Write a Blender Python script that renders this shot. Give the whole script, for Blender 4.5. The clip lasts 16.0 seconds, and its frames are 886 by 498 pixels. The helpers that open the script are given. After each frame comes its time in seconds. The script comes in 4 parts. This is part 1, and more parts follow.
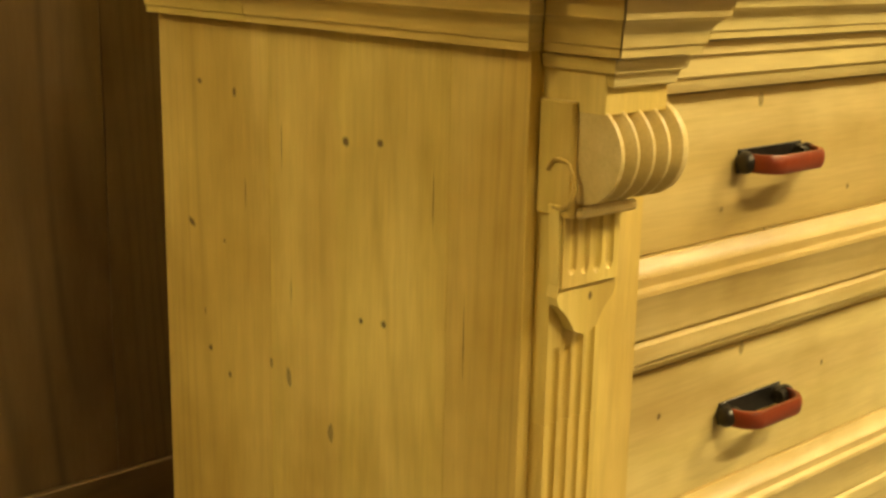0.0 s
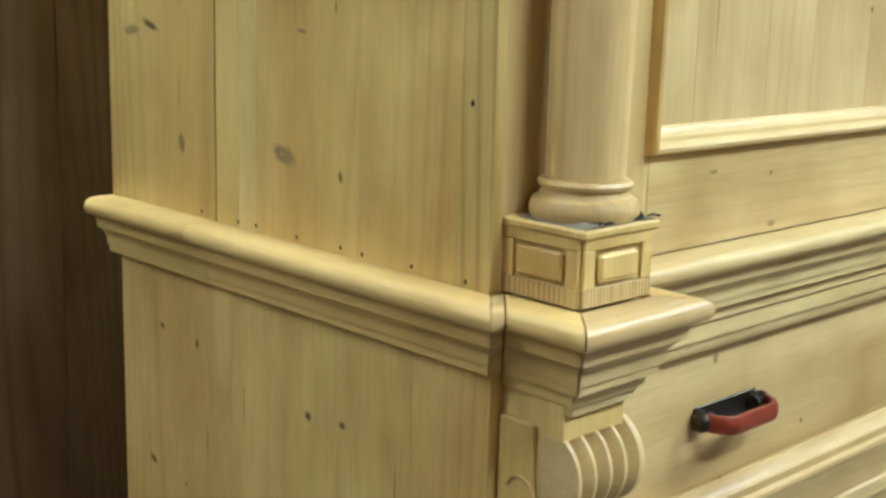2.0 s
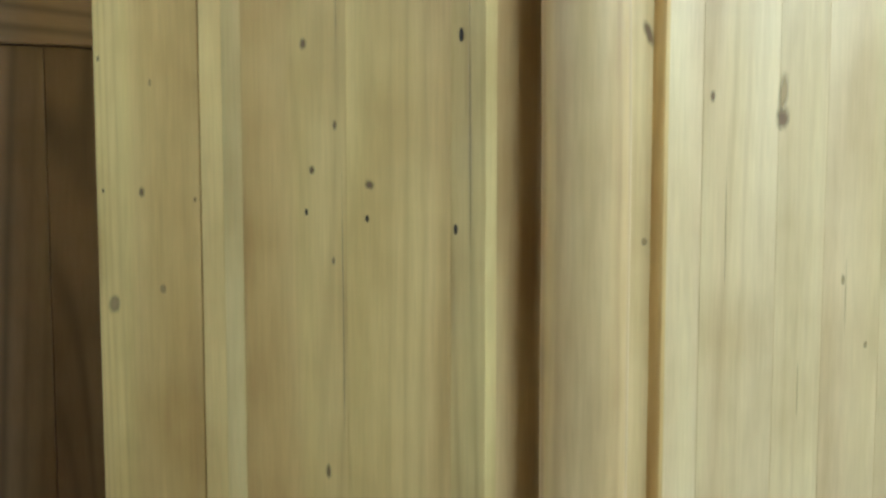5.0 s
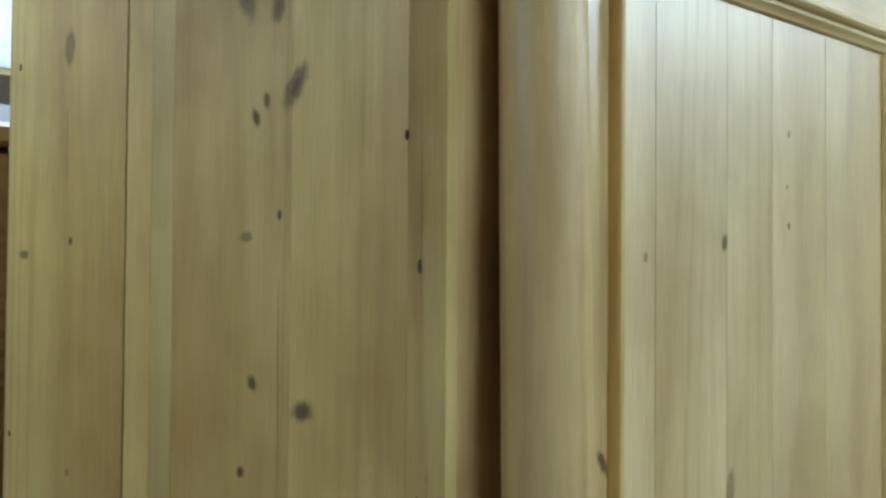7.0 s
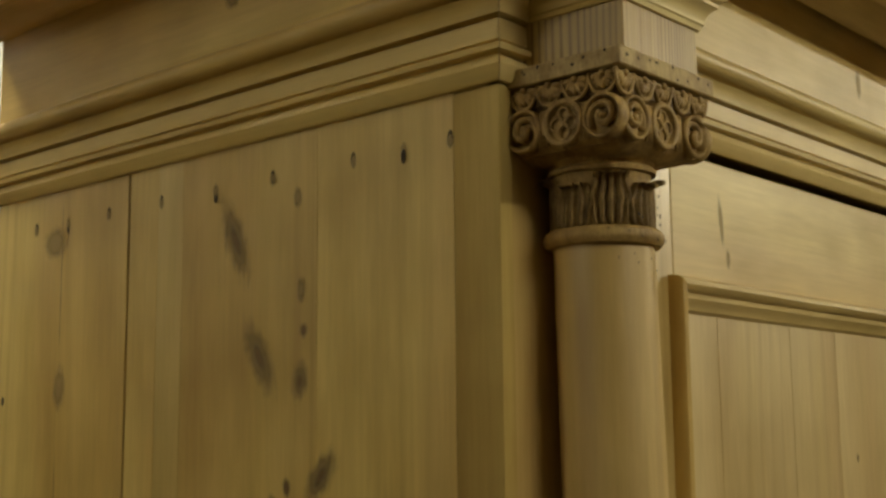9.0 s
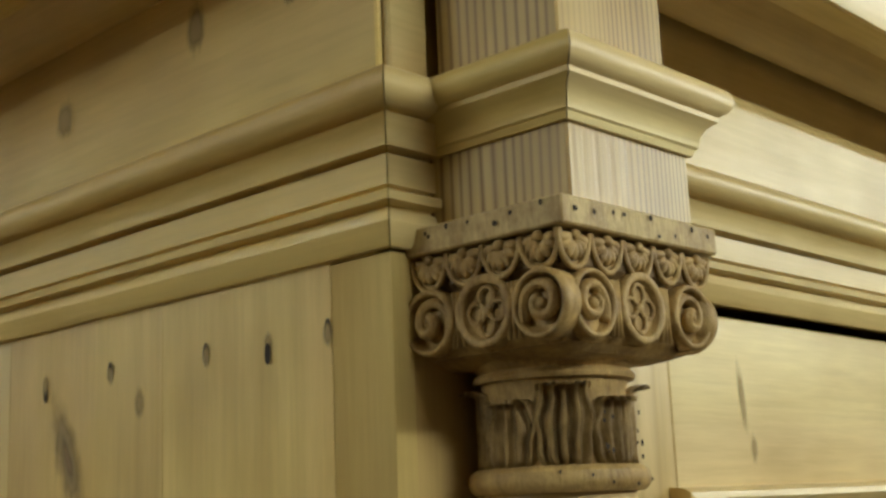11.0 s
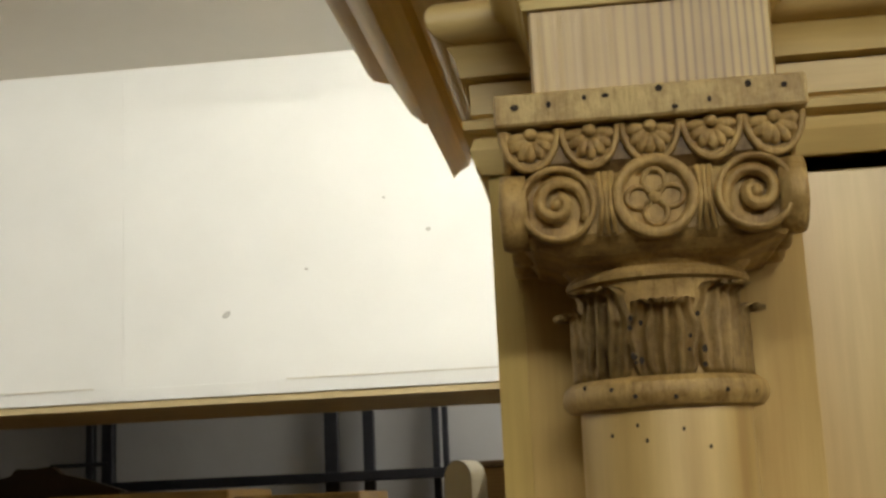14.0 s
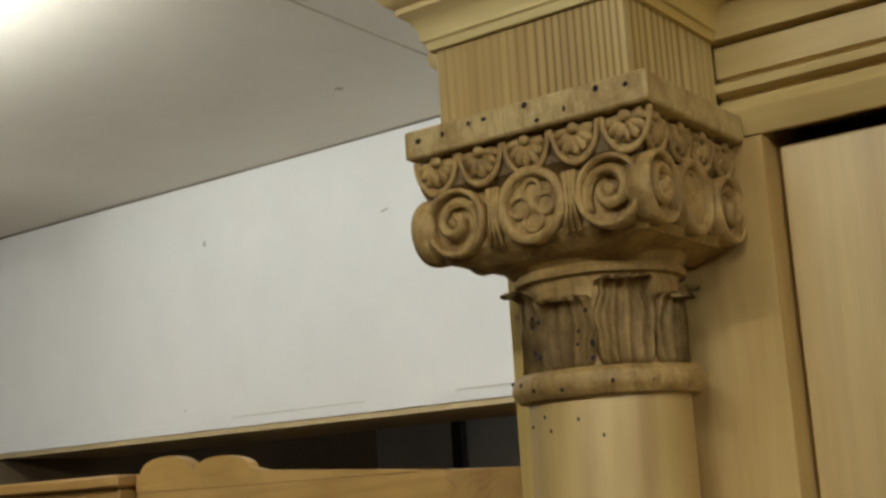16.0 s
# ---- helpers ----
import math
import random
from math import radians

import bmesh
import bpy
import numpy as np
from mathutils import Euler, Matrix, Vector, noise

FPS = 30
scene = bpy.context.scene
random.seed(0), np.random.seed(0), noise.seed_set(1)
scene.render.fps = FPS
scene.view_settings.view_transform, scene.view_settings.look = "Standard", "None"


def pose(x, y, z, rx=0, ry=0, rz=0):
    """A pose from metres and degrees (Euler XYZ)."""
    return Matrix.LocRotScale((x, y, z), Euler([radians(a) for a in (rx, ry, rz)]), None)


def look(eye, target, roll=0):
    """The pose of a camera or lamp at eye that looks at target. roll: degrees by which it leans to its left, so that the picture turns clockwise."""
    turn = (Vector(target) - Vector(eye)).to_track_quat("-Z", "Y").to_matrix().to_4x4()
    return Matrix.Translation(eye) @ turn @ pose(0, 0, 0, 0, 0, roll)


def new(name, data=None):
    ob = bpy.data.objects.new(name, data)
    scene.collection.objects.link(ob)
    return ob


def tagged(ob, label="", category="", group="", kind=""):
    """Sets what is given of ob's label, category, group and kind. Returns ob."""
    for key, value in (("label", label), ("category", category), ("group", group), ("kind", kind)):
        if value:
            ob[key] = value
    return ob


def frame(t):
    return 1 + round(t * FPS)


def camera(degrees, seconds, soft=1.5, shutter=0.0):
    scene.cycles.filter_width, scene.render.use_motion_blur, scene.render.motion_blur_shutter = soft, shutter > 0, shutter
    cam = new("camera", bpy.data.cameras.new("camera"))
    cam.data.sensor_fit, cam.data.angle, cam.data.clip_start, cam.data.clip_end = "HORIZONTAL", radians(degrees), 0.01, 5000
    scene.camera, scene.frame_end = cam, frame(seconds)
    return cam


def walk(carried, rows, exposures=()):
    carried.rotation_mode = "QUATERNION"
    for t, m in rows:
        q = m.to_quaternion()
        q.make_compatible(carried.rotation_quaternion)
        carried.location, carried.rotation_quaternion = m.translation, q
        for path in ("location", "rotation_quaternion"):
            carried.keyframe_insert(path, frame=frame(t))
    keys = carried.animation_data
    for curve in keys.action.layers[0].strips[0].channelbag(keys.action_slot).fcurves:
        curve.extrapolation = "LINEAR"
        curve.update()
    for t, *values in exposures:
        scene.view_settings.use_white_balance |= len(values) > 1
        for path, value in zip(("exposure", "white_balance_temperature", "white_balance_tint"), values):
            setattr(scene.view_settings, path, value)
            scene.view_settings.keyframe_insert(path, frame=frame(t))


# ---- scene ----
cam = camera(38.9, 16.0, soft=2.8)
PATH = [
    (0, (-0.739, -0.733, 0.908), (0.565, 0.709, 0.437), 1.2),
    (0.5, (-0.74, -0.715, 0.937), (0.593, 0.714, 0.512), 1.1),
    (1, (-0.736, -0.713, 1.013), (0.607, 0.712, 0.608), 1.2),
    (1.5, (-0.727, -0.718, 1.088), (0.617, 0.707, 0.684), 1.5),
    (2, (-0.72, -0.705, 1.138), (0.637, 0.706, 0.73), 1.6),
    (2.5, (-0.723, -0.712, 1.209), (0.636, 0.697, 0.796), 1.5),
    (3, (-0.705, -0.71, 1.293), (0.648, 0.709, 0.899), 0.5),
    (3.5, (-0.702, -0.708, 1.372), (0.647, 0.721, 1.003), -0.0),
    (4, (-0.689, -0.69, 1.455), (0.656, 0.741, 1.079), -0.4),
    (4.5, (-0.671, -0.687, 1.546), (0.668, 0.772, 1.265), 0.1),
    (5, (-0.654, -0.678, 1.608), (0.691, 0.788, 1.402), 0.0),
    (5.2, (-0.644, -0.669, 1.638), (0.702, 0.798, 1.443), 0.2),
    (7.3, (-0.649, -0.585, 1.862), (0.832, 0.757, 1.945), 0.3),
    (7.5, (-0.646, -0.571, 1.889), (0.835, 0.77, 1.98), 0.2),
    (8, (-0.65, -0.543, 1.935), (0.835, 0.788, 2.092), -0.2),
    (8.5, (-0.628, -0.517, 1.966), (0.858, 0.801, 2.203), -0.6),
    (9, (-0.594, -0.494, 2.008), (0.881, 0.822, 2.307), -0.6),
    (9.5, (-0.545, -0.453, 2.07), (0.947, 0.832, 2.416), -1.5),
    (9.7, (-0.515, -0.429, 2.088), (0.993, 0.832, 2.456), -2.2),
    (11.8, (-0.241, -0.379, 2.123), (0.922, 1.182, 2.584), -2.0),
    (12, (-0.204, -0.408, 2.116), (0.798, 1.257, 2.587), -0.4),
    (12.5, (-0.16, -0.441, 2.113), (0.56, 1.376, 2.539), -1.4),
    (13, (-0.102, -0.443, 2.108), (0.397, 1.442, 2.553), -2.2),
    (13.5, (-0.003, -0.473, 2.104), (0.063, 1.478, 2.543), 0.1),
    (14, (0.04, -0.528, 2.099), (-0.19, 1.422, 2.481), -2.6),
    (14.5, (0.094, -0.554, 2.096), (-0.369, 1.355, 2.472), -2.2),
    (15, (0.21, -0.531, 2.103), (-0.667, 1.22, 2.509), -0.8),
    (15.5, (0.263, -0.526, 2.107), (-0.772, 1.142, 2.492), -3.2),
    (16, (0.309, -0.488, 2.092), (-0.841, 1.102, 2.479), -3.5),
]
# exposure and white balance as the clip's camera sets them: seconds, stops, kelvin, tint
EXPOSURES = [(0.0, -0.05, 16000, 9), (0.5, -0.12, 14200, 4), (1.0, -0.05, 7000, 9), (1.5, -0.2, 5600, 9), (2.5, 0.0, 5300, 8), (4.0, -0.15, 5100, 8), (5.0, -0.4, 4850, 8), (7.5, -1.62, 5100, 4), (8.0, -2.05, 5600, 7),
             (8.5, -2.42, 7400, 5), (9.0, -2.22, 8800, 10), (9.5, -1.8, 8900, 9), (12.0, -1.32, 5400, 4), (12.5, -2.25, 6850, 12), (13.0, -2.55, 7500, 12), (13.5, -2.0, 7400, 15), (14.5, -1.75, 7200, 15), (15.0, -1.86, 7000, 14), (16.0, -1.85, 6800, 14)]
walk(cam, [(t, look(eye, target, roll)) for t, eye, target, roll in PATH], EXPOSURES)
# unseen fluorescent tubes put on the ceiling: place, direction, strength, half width of the batten
# The wide battens of tubes 1 and 2 are added to block upward light.
# Tubes 2, 3, 5, 6 are added to brighten front, side, bulkhead, far wall.
LIGHTS = [(0.42, -2.1, "x", 500.0, 0.13), (3.0, -1.7, "x", 800.0, 0.13), (-3.1, 0.80, "y", 125.0, 0.045), (-2.15, 0.76, "x", 200.0, 0.045), (0.2, 0.95, "x", 460.0, 0.045), (0.9, 3.3, "x", 300.0, 0.045)]

# ---- world, lights ----
world = bpy.data.worlds.new("world")
scene.world = world
world.use_nodes = True
world.node_tree.nodes["Background"].inputs[0].default_value = (0.9, 0.85, 0.7, 1)
world.node_tree.nodes["Background"].inputs[1].default_value = 0.02


# ---- materials ----
def nodes_of(name):
    m = bpy.data.materials.new(name)
    m.use_nodes = True
    return m, m.node_tree.nodes, m.node_tree.links, m.node_tree.nodes["Principled BSDF"]


def mathn(N, L, op, a, b=0.0, c=0.0):
    n = N.new("ShaderNodeMath")
    n.operation = op
    for i, v in enumerate((a, b, c)):
        if isinstance(v, (int, float)):
            n.inputs[i].default_value = v
        else:
            L.new(v, n.inputs[i])
    return n.outputs[0]


def ramp(N, L, fac, stops):
    n = N.new("ShaderNodeValToRGB")
    while len(n.color_ramp.elements) < len(stops):
        n.color_ramp.elements.new(0.5)
    for e, (p, c) in zip(n.color_ramp.elements, stops):
        e.position = p
        e.color = (*c, 1)
    L.new(fac, n.inputs[0])
    return n.outputs[0]


def mix(N, L, mode, fac, a, b):
    n = N.new("ShaderNodeMix")
    n.data_type, n.blend_type = "RGBA", mode
    for s, v in ((0, fac), (6, a), (7, b)):
        if isinstance(v, (int, float)):
            n.inputs[s].default_value = v
        elif isinstance(v, tuple):
            n.inputs[s].default_value = (*v, 1)
        else:
            L.new(v, n.inputs[s])
    return n.outputs[2]


def noise_tex(N, L, vec, scale, detail=2.0, rough=0.5):
    n = N.new("ShaderNodeTexNoise")
    L.new(vec, n.inputs["Vector"])
    n.inputs["Scale"].default_value = scale
    n.inputs["Detail"].default_value = detail
    n.inputs["Roughness"].default_value = rough
    return n.outputs[0]


def waxed(c):
    """Bare softwood under old amber wax."""
    return (min(1.0, c[0] * 1.05), c[1] * 0.97, c[2] * 0.80)


def wood(name, axis, light, dark, rings=46.0, contrast=1.0, rough=0.40, stretch=0.055, blotch=1.0, lines=0.0, bump=0.25, figure=0.75, gloss=0.6):
    """Stripped, waxed softwood with its grain along an axis."""
    light, dark = waxed(light), waxed(dark)
    m, N, L, P = nodes_of(name)
    tc = N.new("ShaderNodeTexCoord")
    oi = N.new("ShaderNodeObjectInfo")
    off = N.new("ShaderNodeVectorMath")
    off.operation = "SCALE"
    off.inputs[0].default_value = (3.1, 5.7, 4.3)
    L.new(oi.outputs["Random"], off.inputs["Scale"])
    add = N.new("ShaderNodeVectorMath")
    add.operation = "ADD"
    L.new(tc.outputs["Object"], add.inputs[0])
    L.new(off.outputs[0], add.inputs[1])
    mp = N.new("ShaderNodeMapping")
    s = [1.0, 1.0, 1.0]
    s["xyz".index(axis)] = stretch
    mp.inputs["Scale"].default_value = s
    L.new(add.outputs[0], mp.inputs["Vector"])
    v = mp.outputs[0]
    low = noise_tex(N, L, v, 3.6, 1.0, 0.3)
    wav = mathn(N, L, "SINE", mathn(N, L, "MULTIPLY", low, rings * 6.283))
    line = mathn(N, L, "POWER", mathn(N, L, "MULTIPLY_ADD", wav, 0.5, 0.5), 3.0)
    fibre = noise_tex(N, L, v, 260.0, 3.0, 0.6)
    mid = noise_tex(N, L, v, 15.0, 2.0, 0.5)
    big = noise_tex(N, L, add.outputs[0], 5.0, 3.0, 0.55)
    patch = ramp(N, L, noise_tex(N, L, v, 9.0, 1.0, 0.5), [(0.42, (0.25, 0.25, 0.25)), (0.62, (1.0, 1.0, 1.0))])
    amount = mathn(N, L, "MULTIPLY", line, mathn(N, L, "MULTIPLY", patch, 0.36 * contrast))
    col = mix(N, L, "MIX", amount, light, dark)
    if lines:
        # close, nearly straight growth lines of a quarter-sawn piece
        sep = N.new("ShaderNodeSeparateXYZ")
        L.new(v, sep.inputs[0])
        run = mathn(N, L, "ADD", mathn(N, L, "ADD", sep.outputs[0], mathn(N, L, "MULTIPLY", sep.outputs[1], 0.7)), mathn(N, L, "MULTIPLY", noise_tex(N, L, v, 14.0, 2.0, 0.5), 0.02))
        cut = mathn(N, L, "MULTIPLY_ADD", mathn(N, L, "SINE", mathn(N, L, "MULTIPLY", run, lines * 6.283)), 0.5, 0.5)
        keep = ramp(N, L, noise_tex(N, L, v, 16.0, 1.0, 0.5), [(0.34, (0.2, 0.2, 0.2)), (0.50, (1.0, 1.0, 1.0))])
        col = mix(N, L, "MIX", mathn(N, L, "MULTIPLY", mathn(N, L, "POWER", cut, 3.0), mathn(N, L, "MULTIPLY", keep, 1.0)), col, dark)
    band = noise_tex(N, L, v, 7.5, 1.5, 0.5)
    col = mix(N, L, "MULTIPLY", figure, col, ramp(N, L, band, [(0.34, (0.86, 0.79, 0.66)), (0.47, (1.0, 0.97, 0.93)), (0.56, (1.03, 1.05, 0.94)), (0.66, (1.06, 1.08, 1.04))]))
    fine = ramp(N, L, fibre, [(0.3, (0.90, 0.88, 0.85)), (0.7, (1.05, 1.05, 1.05))])
    col = mix(N, L, "MULTIPLY", 0.8, col, fine)
    strip = ramp(N, L, mid, [(0.3, (0.90, 0.86, 0.78)), (0.65, (1.04, 1.05, 1.05))])
    col = mix(N, L, "MULTIPLY", 0.9 * figure, col, strip)
    blot = ramp(N, L, big, [(0.3, (0.76, 0.71, 0.59)), (0.5, (0.98, 0.97, 0.93)), (0.7, (1.09, 1.10, 1.07))])
    # long soft stains and bleached streaks that cross the growth lines
    mp2 = N.new("ShaderNodeMapping")
    s2 = [1.0, 1.0, 1.0]
    s2["xyz".index(axis)] = 0.25
    mp2.inputs["Scale"].default_value = s2
    L.new(add.outputs[0], mp2.inputs["Vector"])
    wash = noise_tex(N, L, mp2.outputs[0], 16.0, 4.0, 0.6)
    col = mix(N, L, "MULTIPLY", 0.7 * blotch, col, ramp(N, L, wash, [(0.34, (0.86, 0.82, 0.74)), (0.5, (1.0, 1.0, 1.0)), (0.68, (1.07, 1.08, 1.10))]))
    col = mix(N, L, "MULTIPLY", 0.8 * blotch, col, blot)
    tone = ramp(N, L, oi.outputs["Random"], [(0.0, (0.92, 0.89, 0.83)), (0.5, (1.0, 1.0, 0.96)), (1.0, (1.05, 1.05, 1.05))])
    col = mix(N, L, "MULTIPLY", 1.0, col, tone)
    L.new(col, P.inputs["Base Color"])
    L.new(mathn(N, L, "MULTIPLY_ADD", mid, 0.25, rough - 0.1), P.inputs["Roughness"])
    P.inputs["Specular IOR Level"].default_value = gloss
    b = N.new("ShaderNodeBump")
    b.inputs["Strength"].default_value = bump
    b.inputs["Distance"].default_value = 0.001
    L.new(mathn(N, L, "ADD", mathn(N, L, "MULTIPLY", fibre, 0.7), mathn(N, L, "MULTIPLY", line, -0.4)), b.inputs["Height"])
    L.new(b.outputs[0], P.inputs["Normal"])
    return m


def carved_wood(name, light, dark, low=0.36, high=0.60):
    """Old hand-carved wood: dirty in patches, worn pale on others, with open fibres."""
    light, dark = waxed(light), waxed(dark)
    m, N, L, P = nodes_of(name)
    tc = N.new("ShaderNodeTexCoord")
    geo = N.new("ShaderNodeNewGeometry")
    mp = N.new("ShaderNodeMapping")
    mp.inputs["Scale"].default_value = (1.0, 1.0, 0.16)
    L.new(geo.outputs["Position"], mp.inputs["Vector"])
    grime = noise_tex(N, L, geo.outputs["Position"], 75.0, 5.0, 0.65)
    fibre = noise_tex(N, L, mp.outputs[0], 520.0, 4.0, 0.65)
    pores = noise_tex(N, L, geo.outputs["Position"], 900.0, 2.0, 0.6)
    col = ramp(N, L, grime, [(low, dark), (high, light)])
    col = mix(N, L, "MULTIPLY", 1.0, col, ramp(N, L, fibre, [(0.30, (0.74, 0.70, 0.63)), (0.52, (1.0, 1.0, 1.0)), (0.72, (1.10, 1.10, 1.07))]))
    L.new(col, P.inputs["Base Color"])
    L.new(mathn(N, L, "MULTIPLY_ADD", grime, 0.4, 0.32), P.inputs["Roughness"])
    b = N.new("ShaderNodeBump")
    b.inputs["Strength"].default_value = 0.55
    b.inputs["Distance"].default_value = 0.0012
    L.new(mathn(N, L, "ADD", fibre, mathn(N, L, "MULTIPLY_ADD", pores, 0.3, mathn(N, L, "MULTIPLY", grime, 0.8))), b.inputs["Height"])
    L.new(b.outputs[0], P.inputs["Normal"])
    return m


def plain(name, color, rough=0.6, metal=0.0, scale=30.0, vary=0.2, bump=0.1):
    m, N, L, P = nodes_of(name)
    tc = N.new("ShaderNodeTexCoord")
    a = noise_tex(N, L, tc.outputs["Object"], scale, 4.0, 0.6)
    b2 = noise_tex(N, L, tc.outputs["Object"], scale * 0.12, 3.0, 0.55)
    f = mathn(N, L, "ADD", mathn(N, L, "MULTIPLY", a, 0.5), mathn(N, L, "MULTIPLY", b2, 0.5))
    lo, hi = tuple(c * (1 - vary) for c in color), tuple(min(1.0, c * (1 + vary * 0.6)) for c in color)
    L.new(ramp(N, L, f, [(0.3, lo), (0.7, hi)]), P.inputs["Base Color"])
    P.inputs["Roughness"].default_value = rough
    P.inputs["Metallic"].default_value = metal
    bn = N.new("ShaderNodeBump")
    bn.inputs["Strength"].default_value = bump
    bn.inputs["Distance"].default_value = 0.002
    L.new(a, bn.inputs["Height"])
    L.new(bn.outputs[0], P.inputs["Normal"])
    return m


def knot_material(name, core, halo, edge=0.55):
    """A knot in the wood: a dark core, a brown ring, fading into the board."""
    if name.startswith("knot"):
        core, halo = waxed(core), waxed(halo)
    m, N, L, P = nodes_of(name)
    tc = N.new("ShaderNodeTexCoord")
    mp = N.new("ShaderNodeMapping")
    mp.inputs["Scale"].default_value = (1.0, 1.0, 0.14)
    L.new(tc.outputs["Object"], mp.inputs["Vector"])
    fibres = noise_tex(N, L, mp.outputs[0], 330.0, 3.0, 0.65)
    nz = mathn(N, L, "ADD", mathn(N, L, "MULTIPLY", noise_tex(N, L, tc.outputs["Object"], 110.0, 3.0, 0.6), 0.9), mathn(N, L, "MULTIPLY_ADD", fibres, 1.5, -0.70))
    ln = N.new("ShaderNodeVectorMath")
    ln.operation = "LENGTH"
    uv = N.new("ShaderNodeUVMap")
    L.new(uv.outputs[0], ln.inputs[0])
    d = mathn(N, L, "ADD", ln.outputs["Value"], mathn(N, L, "MULTIPLY_ADD", nz, 0.4, -0.2))
    L.new(ramp(N, L, d, [(0.1, core), (edge, halo)]), P.inputs["Base Color"])
    P.inputs["Roughness"].default_value = 0.6
    tr = N.new("ShaderNodeBsdfTransparent")
    ms = N.new("ShaderNodeMixShader")
    fade = N.new("ShaderNodeMapRange")
    fade.interpolation_type = "SMOOTHSTEP"
    fade.inputs["From Min"].default_value, fade.inputs["From Max"].default_value = 0.02, 0.88
    L.new(d, fade.inputs["Value"])
    L.new(fade.outputs[0], ms.inputs[0])
    L.new(P.outputs[0], ms.inputs[1])
    L.new(tr.outputs[0], ms.inputs[2])
    L.new(ms.outputs[0], N["Material Output"].inputs[0])
    return m


PALE, HONEY = (0.665, 0.540, 0.265), (0.37, 0.235, 0.075)
pine_v = wood("pine_upright", "z", PALE, HONEY, rings=34.0, contrast=0.75, blotch=1.2)
pine_x = wood("pine_crosswise", "x", (0.655, 0.565, 0.365), (0.41, 0.29, 0.13), rings=30.0, contrast=0.75, blotch=1.15)
pine_y = wood("pine_lengthwise", "y", PALE, HONEY, rings=36.0, contrast=0.8)
pine_door = wood("pine_door_board", "z", (0.64, 0.55, 0.37), (0.42, 0.29, 0.155), rings=18.0, contrast=0.8, figure=0.6, stretch=0.07, rough=0.36, gloss=1.0)
pine_front = wood("pine_front_frame", "z", (0.62, 0.515, 0.315), (0.38, 0.25, 0.115), rings=24.0, contrast=1.0, rough=0.36, gloss=1.0)
pine_post = wood("pine_corner_post", "z", (0.61, 0.515, 0.27), (0.30, 0.20, 0.075), rings=26.0, contrast=2.0, rough=0.6, gloss=0.2)
pine_face = wood("pine_post_face", "z", (0.56, 0.435, 0.25), (0.33, 0.20, 0.09), rings=24.0, contrast=1.0, rough=0.6, gloss=0.25)
pine_column = wood("pine_turned_column", "z", (0.55, 0.43, 0.235), (0.32, 0.195, 0.085), rings=30.0, contrast=1.5, rough=0.40, gloss=0.7)
pine_sap = wood("pine_sapwood_upright", "z", (0.70, 0.61, 0.34), (0.45, 0.34, 0.14), rings=20.0, contrast=0.7, figure=0.4)
pine_bold = wood("pine_coarse_upright", "z", (0.58, 0.48, 0.28), (0.26, 0.17, 0.08), rings=60.0, contrast=1.0, lines=270.0)
pine_brown = wood("pine_aged_upright", "z", (0.175, 0.120, 0.080), (0.062, 0.043, 0.028), rings=34.0, contrast=2.2, stretch=0.10)
pine_brown_x = wood("pine_aged_crosswise", "x", (0.175, 0.120, 0.080), (0.068, 0.048, 0.030), rings=34.0, contrast=1.8, stretch=0.10)
carved = carved_wood("carved_limewood", (0.46, 0.335, 0.15), (0.25, 0.160, 0.060))
carved_pale = carved_wood("carved_limewood_pale", (0.54, 0.44, 0.24), (0.34, 0.24, 0.10))
# darker copy of the carved wood, with the recess shade put into its colour
carved_dark = carved_wood("carved_limewood_shaded", (0.22, 0.15, 0.07), (0.10, 0.06, 0.025))
pine_far = wood("pine_orange", "x", (0.36, 0.235, 0.095), (0.22, 0.125, 0.045))
dark_wood = wood("dark_walnut", "x", (0.06, 0.035, 0.02), (0.03, 0.015, 0.01))
knot_dark = knot_material("knot_dark", (0.125, 0.075, 0.035), (0.30, 0.21, 0.10), 0.5)
knot_soft = knot_material("knot_soft", (0.29, 0.215, 0.10), (0.46, 0.365, 0.18), 0.5)
knot_smear = knot_material("knot_grain_smear", (0.25, 0.19, 0.10), (0.38, 0.295, 0.15), 0.55)
hole_mat = plain("nail_hole", (0.03, 0.02, 0.012), 0.9)
scuff_mat = knot_material("grey_scuff", (0.48, 0.48, 0.46), (0.66, 0.665, 0.65), 0.5)
crack_mat = plain("joint_shadow_gap", (0.03, 0.02, 0.01), 0.9)
joint_mat = plain("ceiling_joint_filler", (0.5, 0.47, 0.40), 0.8)
white_paint = plain("white_wall_paint", (0.70, 0.715, 0.715), 0.75, scale=6.0, vary=0.07, bump=0.15)
ceiling_paint = plain("ceiling_board_paint", (0.78, 0.75, 0.68), 0.6, scale=8.0, vary=0.05)
cream_paint = plain("cream_paint", (0.62, 0.56, 0.40), 0.55, scale=12.0, vary=0.12)
grey_wall = plain("grey_wall_paint", (0.60, 0.60, 0.62), 0.8, scale=5.0, vary=0.1)
# dark tan of the closing walls, chosen to cut bounced light
tan_paint = plain("low_bounce_tan", (0.15, 0.105, 0.06), 0.8, scale=5.0, vary=0.15)
# floor out of view, darkened so that it bounces little light
floor_mat = plain("low_bounce_concrete", (0.10, 0.088, 0.075), 0.7, scale=10.0, vary=0.25)
beige_wood = plain("beige_soffit_board", (0.50, 0.40, 0.22), 0.6, scale=20.0)
steel_blue = plain("blue_grey_steel", (0.05, 0.052, 0.065), 0.45, 0.5)
iron = plain("blackened_iron", (0.055, 0.048, 0.040), 0.38, 0.85, scale=120.0, vary=0.4)
